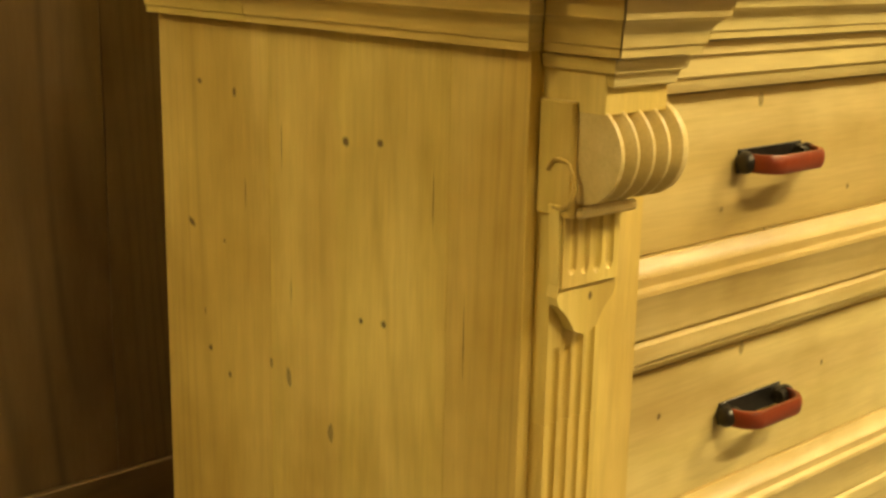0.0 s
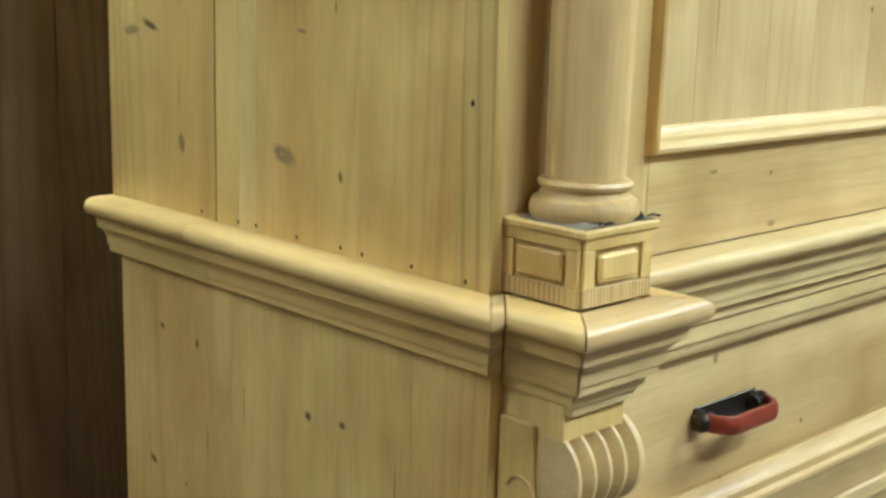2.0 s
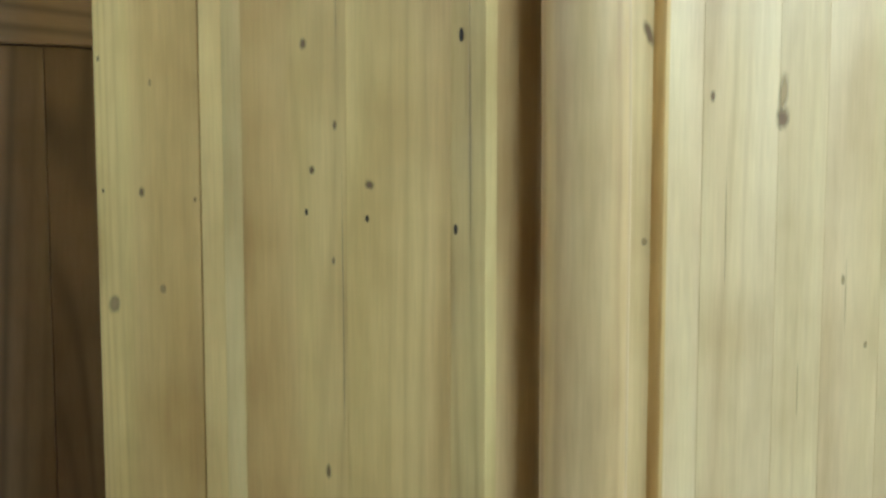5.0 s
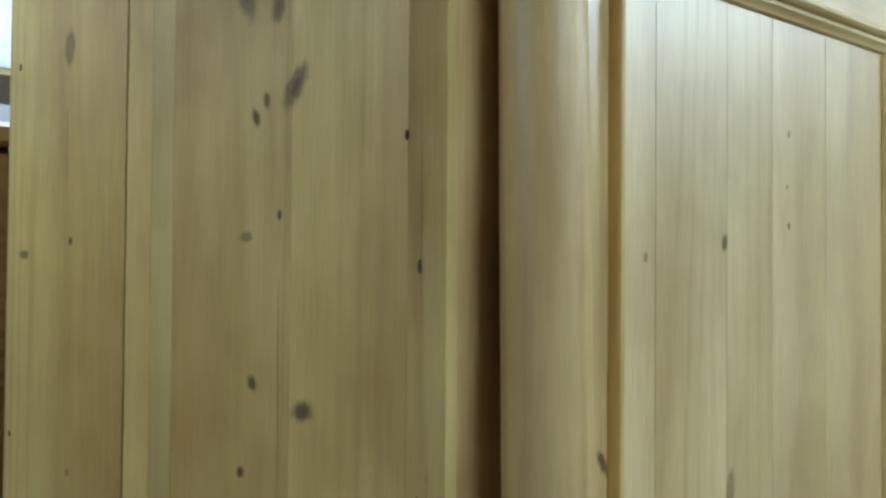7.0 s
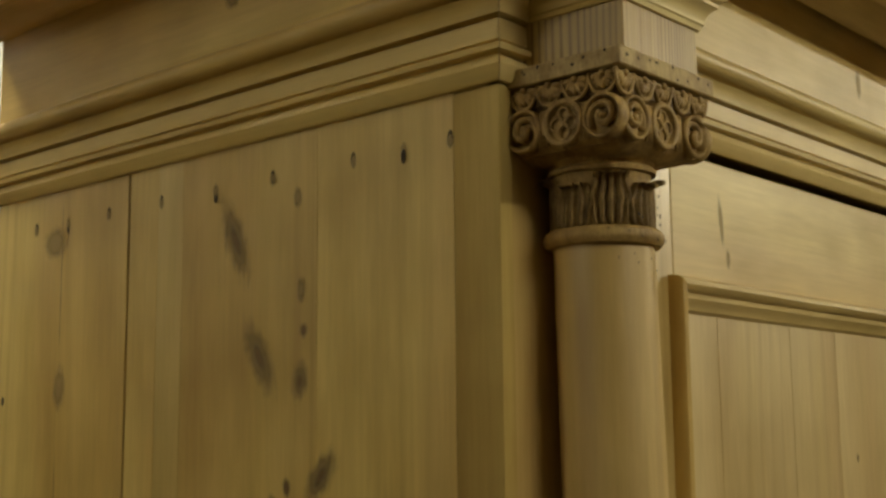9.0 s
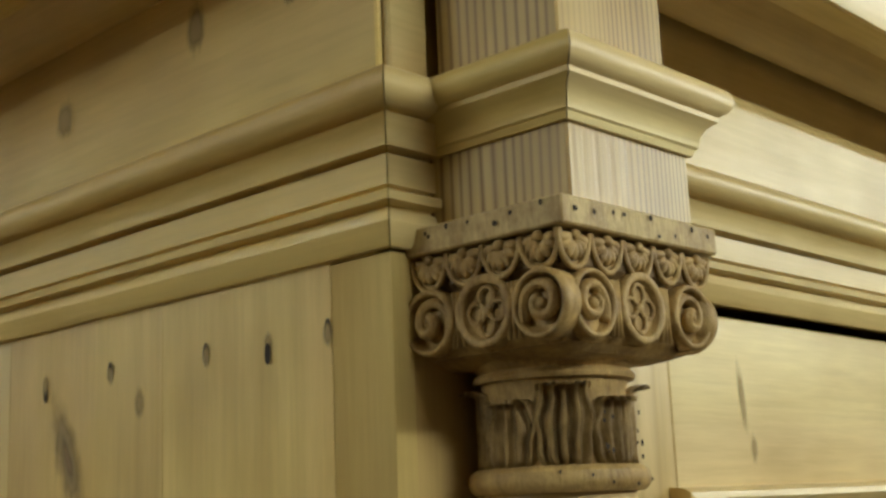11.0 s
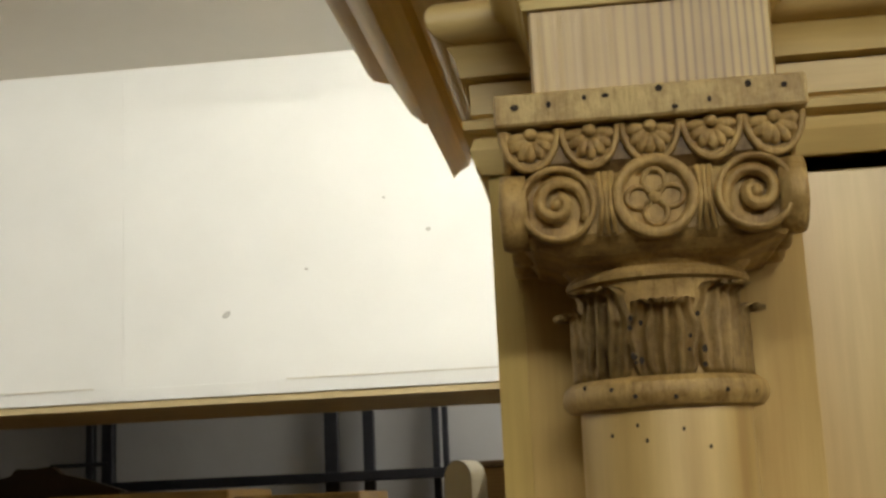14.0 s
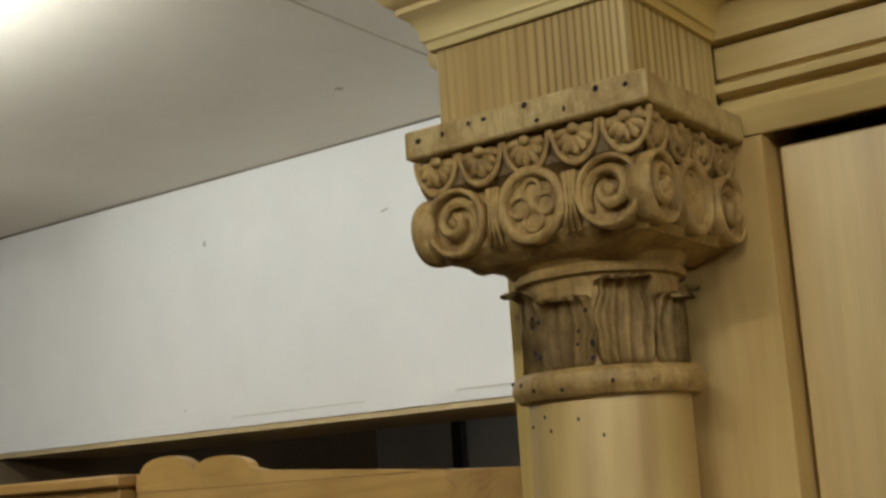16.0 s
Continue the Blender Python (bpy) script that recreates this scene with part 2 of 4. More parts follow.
red_wood = plain("red_brown_lacquer", (0.23, 0.035, 0.015), 0.32, 0.0, scale=60.0, vary=0.3)
edge_mat = plain("ceiling_edge_gap", (0.16, 0.14, 0.11), 0.9)
dust = plain("grey_dust", (0.24, 0.21, 0.15), 0.95, scale=260.0, vary=0.8, bump=0.8)


def tube_material(strength):
    m, N, L, P = nodes_of("fluorescent_tube")
    P.inputs["Emission Color"].default_value = (0.95, 1.0, 0.93, 1)
    P.inputs["Emission Strength"].default_value = strength
    return m


# ---- mesh helpers ----
def part(name, bm, material, parent=None, label="", smooth=False):
    me = bpy.data.meshes.new(name)
    bmesh.ops.recalc_face_normals(bm, faces=bm.faces)
    if smooth:
        for f in bm.faces:
            f.smooth = True
        for e in bm.edges:
            if len(e.link_faces) == 2 and e.calc_face_angle(0) > 0.6:
                e.smooth = False
    bm.to_mesh(me)
    bm.free()
    me.materials.append(material)
    ob = new(name, me)
    if parent:
        ob.parent = parent
    if label:
        tagged(ob, label)
    return ob


def shared(name, me, m, parent):
    ob = new(name, me)
    ob.parent = parent
    ob.matrix_basis = m
    return ob


def thing(name, label, category, group="", kind=""):
    return tagged(new(name), label, category, group, kind)


def box(x0, x1, y0, y1, z0, z1, bevel=0.0015, bm=None, seg=1):
    bm = bm or bmesh.new()
    g = bmesh.ops.create_cube(bm, size=1.0, matrix=Matrix.LocRotScale(
        ((x0 + x1) / 2, (y0 + y1) / 2, (z0 + z1) / 2), None, (abs(x1 - x0), abs(y1 - y0), abs(z1 - z0))))
    if bevel:
        es = list({e for v in g["verts"] for e in v.link_edges})
        bmesh.ops.bevel(bm, geom=es, offset=bevel, segments=seg, affect="EDGES", profile=0.5)
    return bm


def lathe(profile, cx, cy, seg=40, bm=None):
    """A turned form: radius and height up the axis."""
    bm = bm or bmesh.new()
    rings = []
    for r, z in profile:
        rings.append([bm.verts.new((cx + r * math.cos(2 * math.pi * i / seg), cy + r * math.sin(2 * math.pi * i / seg), z)) for i in range(seg)])
    for a, b in zip(rings, rings[1:]):
        for i in range(seg):
            bm.faces.new((a[i], a[(i + 1) % seg], b[(i + 1) % seg], b[i]))
    bm.faces.new(rings[0])
    bm.faces.new(rings[-1])
    return bm


def mitres(path):
    """Outward shifts at the corners of a path that keeps its outside to the right."""
    out = []
    for i, p in enumerate(path):
        ns = []
        for a, b in ((i - 1, i), (i, i + 1)):
            if a >= 0 and b < len(path):
                d = (Vector(path[b]) - Vector(path[a])).normalized()
                ns.append(Vector((d.y, -d.x)))
        m = sum(ns, Vector((0, 0))).normalized()
        out.append(m / max(0.2, m.dot(ns[0])))
    return out


def moulding(profile, path, i, gap=0.0004):
    """One length of moulding, from corner i to the next, mitred at both."""
    ms = mitres(path)
    bm = bmesh.new()
    ends = []
    run = (Vector(path[i + 1]) - Vector(path[i])).normalized()
    for k, s in ((i, gap), (i + 1, -gap)):
        ends.append([bm.verts.new((*(Vector(path[k]) + ms[k] * d + run * s), z)) for d, z in profile])
    n = len(profile)
    for j in range(n):
        bm.faces.new((ends[0][j], ends[0][(j + 1) % n], ends[1][(j + 1) % n], ends[1][j]))
    bm.faces.new(ends[0])
    bm.faces.new(list(reversed(ends[1])))
    return bm


def arc(cx, cz, r, a0, a1, n=6):
    return [(cx + r * math.cos(radians(a0 + (a1 - a0) * k / n)), cz + r * math.sin(radians(a0 + (a1 - a0) * k / n))) for k in range(n + 1)]


def tube(points, radius, sides=8, closed=False, bm=None, flat=1.0):
    """A bar along a line of points."""
    bm = bm or bmesh.new()
    pts = [Vector(p) for p in points]
    n = len(pts)
    rings = []
    for i, p in enumerate(pts):
        a = pts[(i - 1) % n] if (closed or i > 0) else p
        b = pts[(i + 1) % n] if (closed or i < n - 1) else p
        t = (b - a).normalized()
        up = Vector((0, 1, 0)) if abs(t.y) < 0.9 else Vector((1, 0, 0))
        u = t.cross(up).normalized()
        w = t.cross(u)
        rings.append([bm.verts.new(p + radius * (u * math.cos(2 * math.pi * k / sides) + w * flat * math.sin(2 * math.pi * k / sides))) for k in range(sides)])
    pairs = list(zip(rings, rings[1:])) + ([(rings[-1], rings[0])] if closed else [])
    for a, b in pairs:
        for k in range(sides):
            bm.faces.new((a[k], a[(k + 1) % sides], b[(k + 1) % sides], b[k]))
    if not closed:
        bm.faces.new(rings[0])
        bm.faces.new(rings[-1])
    return bm


KNOT_COUNT = [0]


def knot(parent, face, a, z, w, h, tilt=0.0, kind="dark", at=0.0):
    """A knot or nail hole on a board that faces -x (face 'x') or -y (face 'y')."""
    bm = bmesh.new()
    uvl = bm.loops.layers.uv.new("UVMap")
    KNOT_COUNT[0] += 1
    lift = at - 0.0005 - 0.00003 * (KNOT_COUNT[0] % 9)
    c, s = math.cos(radians(tilt)), math.sin(radians(tilt))
    seg = 14
    flat = []
    for k in range(seg):
        q = 2 * math.pi * k / seg
        flat.append((math.cos(q), math.sin(q)))
    vs = []
    for u, v in flat:
        p, r = u * w / 2, v * h / 2
        p, r = p * c - r * s, p * s + r * c
        vs.append(bm.verts.new((lift, a - p, z + r) if face == "x" else (a + p, lift, z + r)))
    f = bm.faces.new(vs)
    for lp, q in zip(f.loops, flat):
        lp[uvl].uv = q
    mat = {"dark": knot_dark, "soft": knot_soft, "smear": knot_smear, "hole": hole_mat, "scuff": scuff_mat}[kind]
    return part({"hole": "nail_hole", "scuff": "scuff"}.get(kind, "knot"), bm, mat, parent)


# ---- the room ----
def slab(name, x0, x1, y0, y1, z0, z1, mat, label, cat):
    ob = part(name, box(x0, x1, y0, y1, z0, z1, 0), mat)
    return tagged(ob, label, cat, kind="structure")


CEIL = 3.08
floor = slab("floor", -3.6, 4.6, -3.6, 4.3, -0.12, 0.0, floor_mat, "unseen dark concrete floor, toned to bounce little light", "floor")
wall_west = slab("wall_west", -3.65, -3.5, -3.6, 4.3, 0.0, CEIL, tan_paint, "dark tan wall of the workshop, toned to cut bounced light", "wall")
wall_east = slab("wall_east", 4.5, 4.65, -3.6, 4.3, 0.0, CEIL, tan_paint, "unseen dark tan wall added to close the workshop", "wall")
wall_south = slab("wall_south", -3.5, 4.5, -3.6, -3.45, 0.0, CEIL, tan_paint, "unseen dark tan wall added behind the furniture aisle", "wall")
wall_north = slab("wall_north", -3.5, 4.5, 4.15, 4.3, 0.0, CEIL, grey_wall, "dim grey painted wall at the far end", "wall")
bulkhead = slab("bulkhead_wall", -3.5, 4.5, 2.1, 2.56, 2.325, CEIL, white_paint, "white painted boxed bulkhead with scuffs under the ceiling", "bulkhead")
soffit = part("soffit_board", box(-3.5, 4.5, 2.104, 2.556, 2.309, 2.3245, 0), beige_wood, bulkhead, "beige underside board")
ceiling = slab("ceiling", -3.6, 4.6, -3.6, 4.3, CEIL, CEIL + 0.1, ceiling_paint, "off-white boarded ceiling with straight joints", "ceiling")
part("joint_strip", box(-1.295, -1.287, -3.4, 2.1, CEIL - 0.0015, CEIL + 0.001, 0), joint_mat, ceiling, "thin joint between ceiling boards")
part("edge_trim", box(-3.5, 4.5, 2.0975, 2.1, 2.3245, 2.352, 0.0006), white_paint, bulkhead, "narrow white edge strip")
part("edge_gap", box(-3.5, -1.291, 2.095, 2.1, CEIL - 0.005, CEIL + 0.001, 0), edge_mat, ceiling, "dark gap along the bulkhead")


def tube_light(cx, cy, length, along, strength, half):
    t = thing("unseen_tube_light", "unseen white batten with a bare fluorescent tube, put on the ceiling to light the room", "ceiling light", "ceiling lights")
    hx, hy = (length / 2, half) if along == "x" else (half, length / 2)
    part("batten", box(cx - hx, cx + hx, cy - hy, cy + hy, CEIL - 0.06, CEIL - 0.001, 0.004), white_paint, t)
    a = Vector((cx - hx + 0.03, cy, CEIL - 0.085)) if along == "x" else Vector((cx, cy - hy + 0.03, CEIL - 0.085))
    b = Vector((cx + hx - 0.03, cy, CEIL - 0.085)) if along == "x" else Vector((cx, cy + hy - 0.03, CEIL - 0.085))
    part("tube", tube([a, a.lerp(b, 0.5), b], 0.016, 10), tube_material(strength), t, "glowing white tube")
    return t


for cx, cy, along, strength, half in LIGHTS:
    tube_light(cx, cy, 1.5, along, strength, half)

# ---- the wardrobe: base ----
W, D = 1.80, 0.60
base = thing("chest_of_drawers", "stripped pine drawer chest under a wardrobe, with carved corner bracket", "chest of drawers")
seam = 0.0002


def planks(parent, x0, x1, cuts, z0, z1, mat, ease=0.0002):
    for a, b in zip(cuts, cuts[1:]):
        part("plank", box(x0, x1, a + seam * 0.5, b - seam * 0.5, z0, z1, ease), mat, parent)


planks(base, 0.006, 0.026, [-0.012, 0.085, 0.369, D - 0.006], 0.0, 0.832, pine_v, 0.0005)
part("side_panel", box(W - 0.02, W, 0.0, D - 0.006, 0.0, 0.832), pine_v, base)
part("back_panel", box(0.03, W - 0.03, D - 0.02, D - 0.008, 0.02, 0.83), pine_v, base)
part("corner_post", box(0.027, 0.165, -0.010, 0.03, 0.0, 0.832), pine_v, base)
part("top_board", box(0.004, W - 0.004, 0.004, D - 0.004, 0.8325, 0.888), pine_y, base)
part("plinth", box(0.166, W - 0.166, 0.010, 0.03, 0.0, 0.265), pine_x, base)

bull = [(0.0230, 0.8665), (0.0238, 0.8715)] + arc(0.0272, 0.8815, 0.0102, -86, 70, 8) + [(0.0200, 0.8922), (0.0, 0.8923)]
WAIST = [(0.0, 0.826), (0.0060, 0.826), (0.0066, 0.8335), (0.0085, 0.8342)] + arc(0.0285, 0.8385, 0.0192, 178, 112, 6) + bull
waist_path = [(0.0, D), (0.0, 0.392), (0.0, -0.014), (0.016, -0.014), (0.016, -0.097), (0.108, -0.097), (0.108, 0.0), (W - 0.002, 0.0)]
for i in range(7):
    part("waist_moulding", moulding(WAIST, waist_path, i, 0.0011 if i in (3, 4) else 0.0004), pine_y if i in (0, 1, 3, 5) else pine_x, base, smooth=True)
BED = [(-0.004, 0.800), (0.000, 0.802), (0.002, 0.812), (0.006, 0.813), (0.008, 0.8238), (-0.004, 0.8238)]
bed_path = [(0.024, -0.014), (0.024, -0.086), (0.104, -0.086), (0.104, 0.01)]
for i in range(3):
    part("bed_moulding", moulding(BED, bed_path, i), pine_y if i != 1 else pine_x, base, smooth=True)
part("bracket_block", box(0.022, 0.100, -0.080, -0.011, 0.778, 0.889, 0.001), pine_v, base)
part("break_block", box(0.017, 0.107, -0.096, -0.0145, 0.826, 0.8885, 0.001), pine_x, base)

# drawers and the rails between them
RAIL = [(0.0, 0.6130), (0.004, 0.6119), (0.008, 0.6052), (0.014, 0.5984), (0.018, 0.5962), (0.018, 0.5872), (0.023, 0.5839), (0.024, 0.5794), (0.022, 0.5760), (0.022, 0.5368),
        (0.017, 0.5346), (0.017, 0.5312), (0.022, 0.5279), (0.022, 0.5111), (0.018, 0.5088), (0.018, 0.5044), (0.014, 0.5021), (0.010, 0.4954), (0.0, 0.4932), (-0.02, 0.4932), (-0.02, 0.6130)]
for dz in (0.0, -0.281):
    part("drawer_rail", moulding([(d, z + dz) for d, z in RAIL], [(0.1655, 0.028), (W - 0.166, 0.028)], 0), pine_x, base, smooth=True)
TOPRAIL = [(0.0, 0.772), (0.014, 0.774), (0.018, 0.781), (0.018, 0.788), (0.022, 0.790), (0.022, 0.809), (0.026, 0.811), (0.026, 0.8238), (-0.02, 0.8238), (-0.02, 0.772)]
part("top_rail", moulding(TOPRAIL, [(0.1655, 0.028), (W - 0.166, 0.028)], 0), pine_x, base, smooth=True)


def pull(parent, cx, z, y):
    ob = part("handle", tube([(cx - 0.05, y, z), (cx - 0.05, y - 0.012, z)], 0.011, 10), iron, parent, "black iron pull with red-brown grip")
    part("knuckle", tube([(cx + 0.05, y, z), (cx + 0.05, y - 0.012, z)], 0.011, 10), iron, ob)
    part("knuckle", tube([(cx - 0.061, y - 0.012, z), (cx - 0.04, y - 0.012, z)], 0.0085, 10), iron, ob)
    part("knuckle", tube([(cx + 0.04, y - 0.012, z), (cx + 0.061, y - 0.012, z)], 0.0085, 10), iron, ob)
    for sx in (-1, 1):
        bm = bmesh.new()
        bmesh.ops.create_uvsphere(bm, u_segments=14, v_segments=9, radius=0.0118, matrix=Matrix.Translation((cx + sx * 0.0575, y - 0.011, z)) @ Matrix.Diagonal((0.8, 1, 1, 1)))
        part("end_knob", bm, iron, ob, smooth=True)
    part("backplate", box(cx - 0.058, cx + 0.058, y - 0.003, y, z - 0.013, z + 0.013, 0.001), iron, ob)

    def strap(r, half, tall):
        line = [(-half, 0.0)] + [(-half + r * (1 - math.cos(radians(a))), r * 1.25 * math.sin(radians(a))) for a in range(10, 91, 10)]
        line += [(-p, q) for p, q in reversed(line)]
        bm = bmesh.new()
        rows = []
        for p, q in line:
            k = 0.91
            rows.append([bm.verts.new((cx + a, y - 0.012 - b, z + h)) for a, b, h in ((p, q, -tall * 0.72), (p * 1.02, q * 1.03, 0.0), (p, q, tall * 0.72), (p * 0.97, q * 0.95, tall), (p * k, q * 0.82, tall), (p * k, q * 0.82, -tall), (p * 0.97, q * 0.95, -tall))])
        for a, b in zip(rows, rows[1:]):
            for k in range(7):
                bm.faces.new((a[k], a[(k + 1) % 7], b[(k + 1) % 7], b[k]))
        bm.faces.new(rows[0])
        bm.faces.new(rows[-1])
        return bm
    part("grip", strap(0.026, 0.058, 0.0098), red_wood, ob, "red-brown curved grip", True)
    return ob


for dz in (0.0, -0.281):
    dr = part("drawer", box(0.170, W - 0.170, 0.026, 0.046, 0.614 + dz, 0.770 + dz, 0.001), pine_x, base)
    for hx in (0.415, W - 0.415):
        pull(dr, hx + (0.002 if hx < 0.5 else 0.0), 0.694 + dz, 0.026)


def corner_bracket(parent, x0, x1):
    """Carved scroll with a fluted tongue over a fluted pilaster."""
    ym = -0.012
    def fluted(xa, xb, y_front, y_back, za, zb, count, depth):
        """A board whose face carries upright half-round grooves."""
        line = [(xa, y_back), (xa, y_front)]
        pitch = (xb - xa) / (count + 0.5)
        for k in range(count):
            cx = xa + pitch * (k + 0.75)
            r = pitch * 0.30
            line += [(cx + r * math.cos(radians(a)), y_front + depth * math.sin(radians(180 - a))) for a in range(180, -1, -30)]
        line += [(xb, y_front), (xb, y_back)]
        bm = bmesh.new()
        lo = [bm.verts.new((px, py, za)) for px, py in line]
        hi = [bm.verts.new((px, py, zb)) for px, py in line]
        for k in range(len(line)):
            q = (k + 1) % len(line)
            bm.faces.new((lo[k], lo[q], hi[q], hi[k]))
        bm.faces.new(lo)
        bm.faces.new(hi)
        return bm

    def stopped_flutes(xa, xb, y, back, za, zb, count, depth, lows, highs):
        """A board with upright grooves that end in round stops."""
        nx, nz = 64, 34
        pitch = (xb - xa) / (count + 0.5)
        bm = bmesh.new()
        grid = []
        for j in range(nz + 1):
            z = za + (zb - za) * j / nz
            row = []
            for i in range(nx + 1):
                x = xa + (xb - xa) * i / nx
                y_here = y
                for k in range(count):
                    r = pitch * 0.31
                    dx = x - (xa + pitch * (k + 0.75))
                    dz = max(0.0, lows[k] - z, z - highs[k])
                    q = (dx * dx + dz * dz * 0.35) / (r * r)
                    if q < 1:
                        y_here = y + depth * math.sqrt(1 - q)
                row.append(bm.verts.new((x, y_here, z)))
            grid.append(row)
        for a, b in zip(grid, grid[1:]):
            for i in range(nx):
                bm.faces.new((a[i], a[i + 1], b[i + 1], b[i]))
        rim = grid[0] + [r[-1] for r in grid[1:]] + list(reversed(grid[-1][:-1])) + [r[0] for r in reversed(grid[1:-1])]
        deep = [bm.verts.new((v.co.x, back, v.co.z)) for v in rim]
        for k in range(len(rim)):
            q = (k + 1) % len(rim)
            bm.faces.new((rim[k], rim[q], deep[q], deep[k]))
        return bm

    part("pilaster", fluted(x0, x1, -0.030, ym, 0.0, 0.500, 4, 0.0045), pine_v, parent, "fluted pilaster board")
    part("pilaster_head", stopped_flutes(x0, x1, -0.030, ym, 0.5002, 0.700, 4, 0.0045, [0.4] * 4, [0.560, 0.562, 0.570, 0.582]), pine_v, parent)
    part("bracket_board", box(x0 - 0.0035, x1 + 0.001, -0.052, ym - 0.0005, 0.690, 0.787, 0.0015), pine_v, parent)
    part("bracket_ledge", box(x0 + 0.002, x1 + 0.008, -0.0600, -0.0525, 0.690, 0.6995, 0.0025), pine_x, parent)
    # the scroll: a turned roll lying along the front, with five ridges
    prof = []
    L0 = x1 - x0 + 0.019
    prof += [(0.0, 0.0425), (0.004, 0.0428)]
    for k in range(4):
        u0, du = 0.004 + (L0 - 0.008) * k / 4, (L0 - 0.008) / 4
        prof += [(u0 + du * 0.07, 0.0400), (u0 + du * 0.15, 0.0335), (u0 + du * 0.27, 0.0296), (u0 + du * 0.42, 0.0300), (u0 + du * 0.55, 0.0345), (u0 + du * 0.68, 0.0398), (u0 + du * 0.80, 0.0428), (u0 + du * 0.95, 0.0430)]
    prof += [(L0, 0.0420)]
    bm = bmesh.new()
    lathe([(0.030, -0.001)] + [(r, h) for h, r in prof] + [(0.030, L0)], 0, 0, 36, bm)
    bmesh.ops.transform(bm, matrix=Matrix.Translation((x0 + 0.003, -0.056, 0.745)) @ Matrix.Rotation(radians(90), 4, "Y"), verts=bm.verts)
    part("scroll", bm, pine_x, parent, "turned scroll with deep rounded ridges", True)
    # ring carved into the flank
    ring = [(x0 - 0.0040, -0.040 + 0.017 * math.cos(radians(a)), 0.718 + 0.021 * math.sin(radians(a))) for a in range(30, 291, 20)]
    part("carved_ring", tube(ring, 0.0022, 6), pine_v, parent)
    # the tongue
    bm = bmesh.new()
    cxm, hw = (x0 + x1) / 2, (x1 - x0) / 2 + 0.004
    # outline of the tongue from its neck to its tip
    prof2 = [(0.700, 1.05), (0.66, 0.98), (0.630, 0.95), (0.620, 1.0), (0.612, 0.92), (0.603, 0.66), (0.595, 0.5), (0.587, 0.38), (0.582, 0.1)]
    vs = [bm.verts.new((cxm - hw * w, -0.030, z)) for z, w in prof2] + [bm.verts.new((cxm + hw * w, -0.030, z)) for z, w in reversed(prof2)]
    f = bm.faces.new(vs)
    r = bmesh.ops.extrude_face_region(bm, geom=[f])
    bmesh.ops.translate(bm, vec=(0, -0.012, 0), verts=[v for v in r["geom"] if isinstance(v, bmesh.types.BMVert)])
    part("tongue", bm, pine_v, parent)
    part("tongue_face", stopped_flutes(cxm - hw * 0.93, cxm + hw * 0.93, -0.0455, -0.0415, 0.6285, 0.6895, 4, 0.0040, [0.648, 0.646, 0.645, 0.646], [0.72] * 4), pine_v, parent)
    knot(parent, "y", cxm + 0.004, 0.616, 0.008, 0.012, 0, "dark", -0.0422)


corner_bracket(base, 0.020, 0.088)

# ---- the wardrobe: upper part ----
upper = thing("wardrobe_cupboard", "stripped pine wardrobe cupboard with corner column, panelled door and cornice", "wardrobe")
planks(upper, 0.0, 0.020, [0.026, 0.155, 0.312], 0.8925, 2.40, pine_v)
planks(upper, 0.0, 0.020, [0.312, 0.345], 0.8925, 2.40, pine_sap)
planks(upper, 0.0, 0.020, [0.345, 0.3845], 0.8925, 2.40, pine_v)
planks(upper, 0.0, 0.020, [0.3870, D], 0.8925, 2.40, pine_v)
part("crack", box(0.004, 0.019, 0.3843, 0.3872, 0.90, 2.39, 0), crack_mat, upper, "dark open joint between boards")
# The yellowish strip's pale front edge also paints the lit corner beside the column.
part("edge_strip", box(0.0, 0.01195, -0.012, 0.0259, 0.8925, 2.2285, 0.0001), pine_post, upper, "yellowish pine edge strip with bold grain")
part("corner_post", box(0.0120, 0.127, -0.0118, 0.0259, 0.8925, 2.2285, 0.0001), pine_face, upper)
part("post_head", box(0.0, 0.127, -0.0035, 0.0259, 2.2290, 2.40, 0.0005), pine_post, upper)
part("side_panel", box(W - 0.02, W, -0.01, D, 0.8925, 2.40), pine_v, upper)
part("corner_post", box(W - 0.127, W - 0.0205, -0.010, 0.0255, 0.8925, 2.40), pine_v, upper)
part("back_panel", box(0.021, W - 0.021, D - 0.015, D - 0.002, 0.90, 2.40), pine_v, upper)
part("top_board", box(0.021, W - 0.021, 0.027, D - 0.016, 2.36, 2.39), pine_x, upper)
part("bottom_board", box(0.021, W - 0.021, 0.027, D - 0.016, 0.894, 0.915), pine_x, upper)


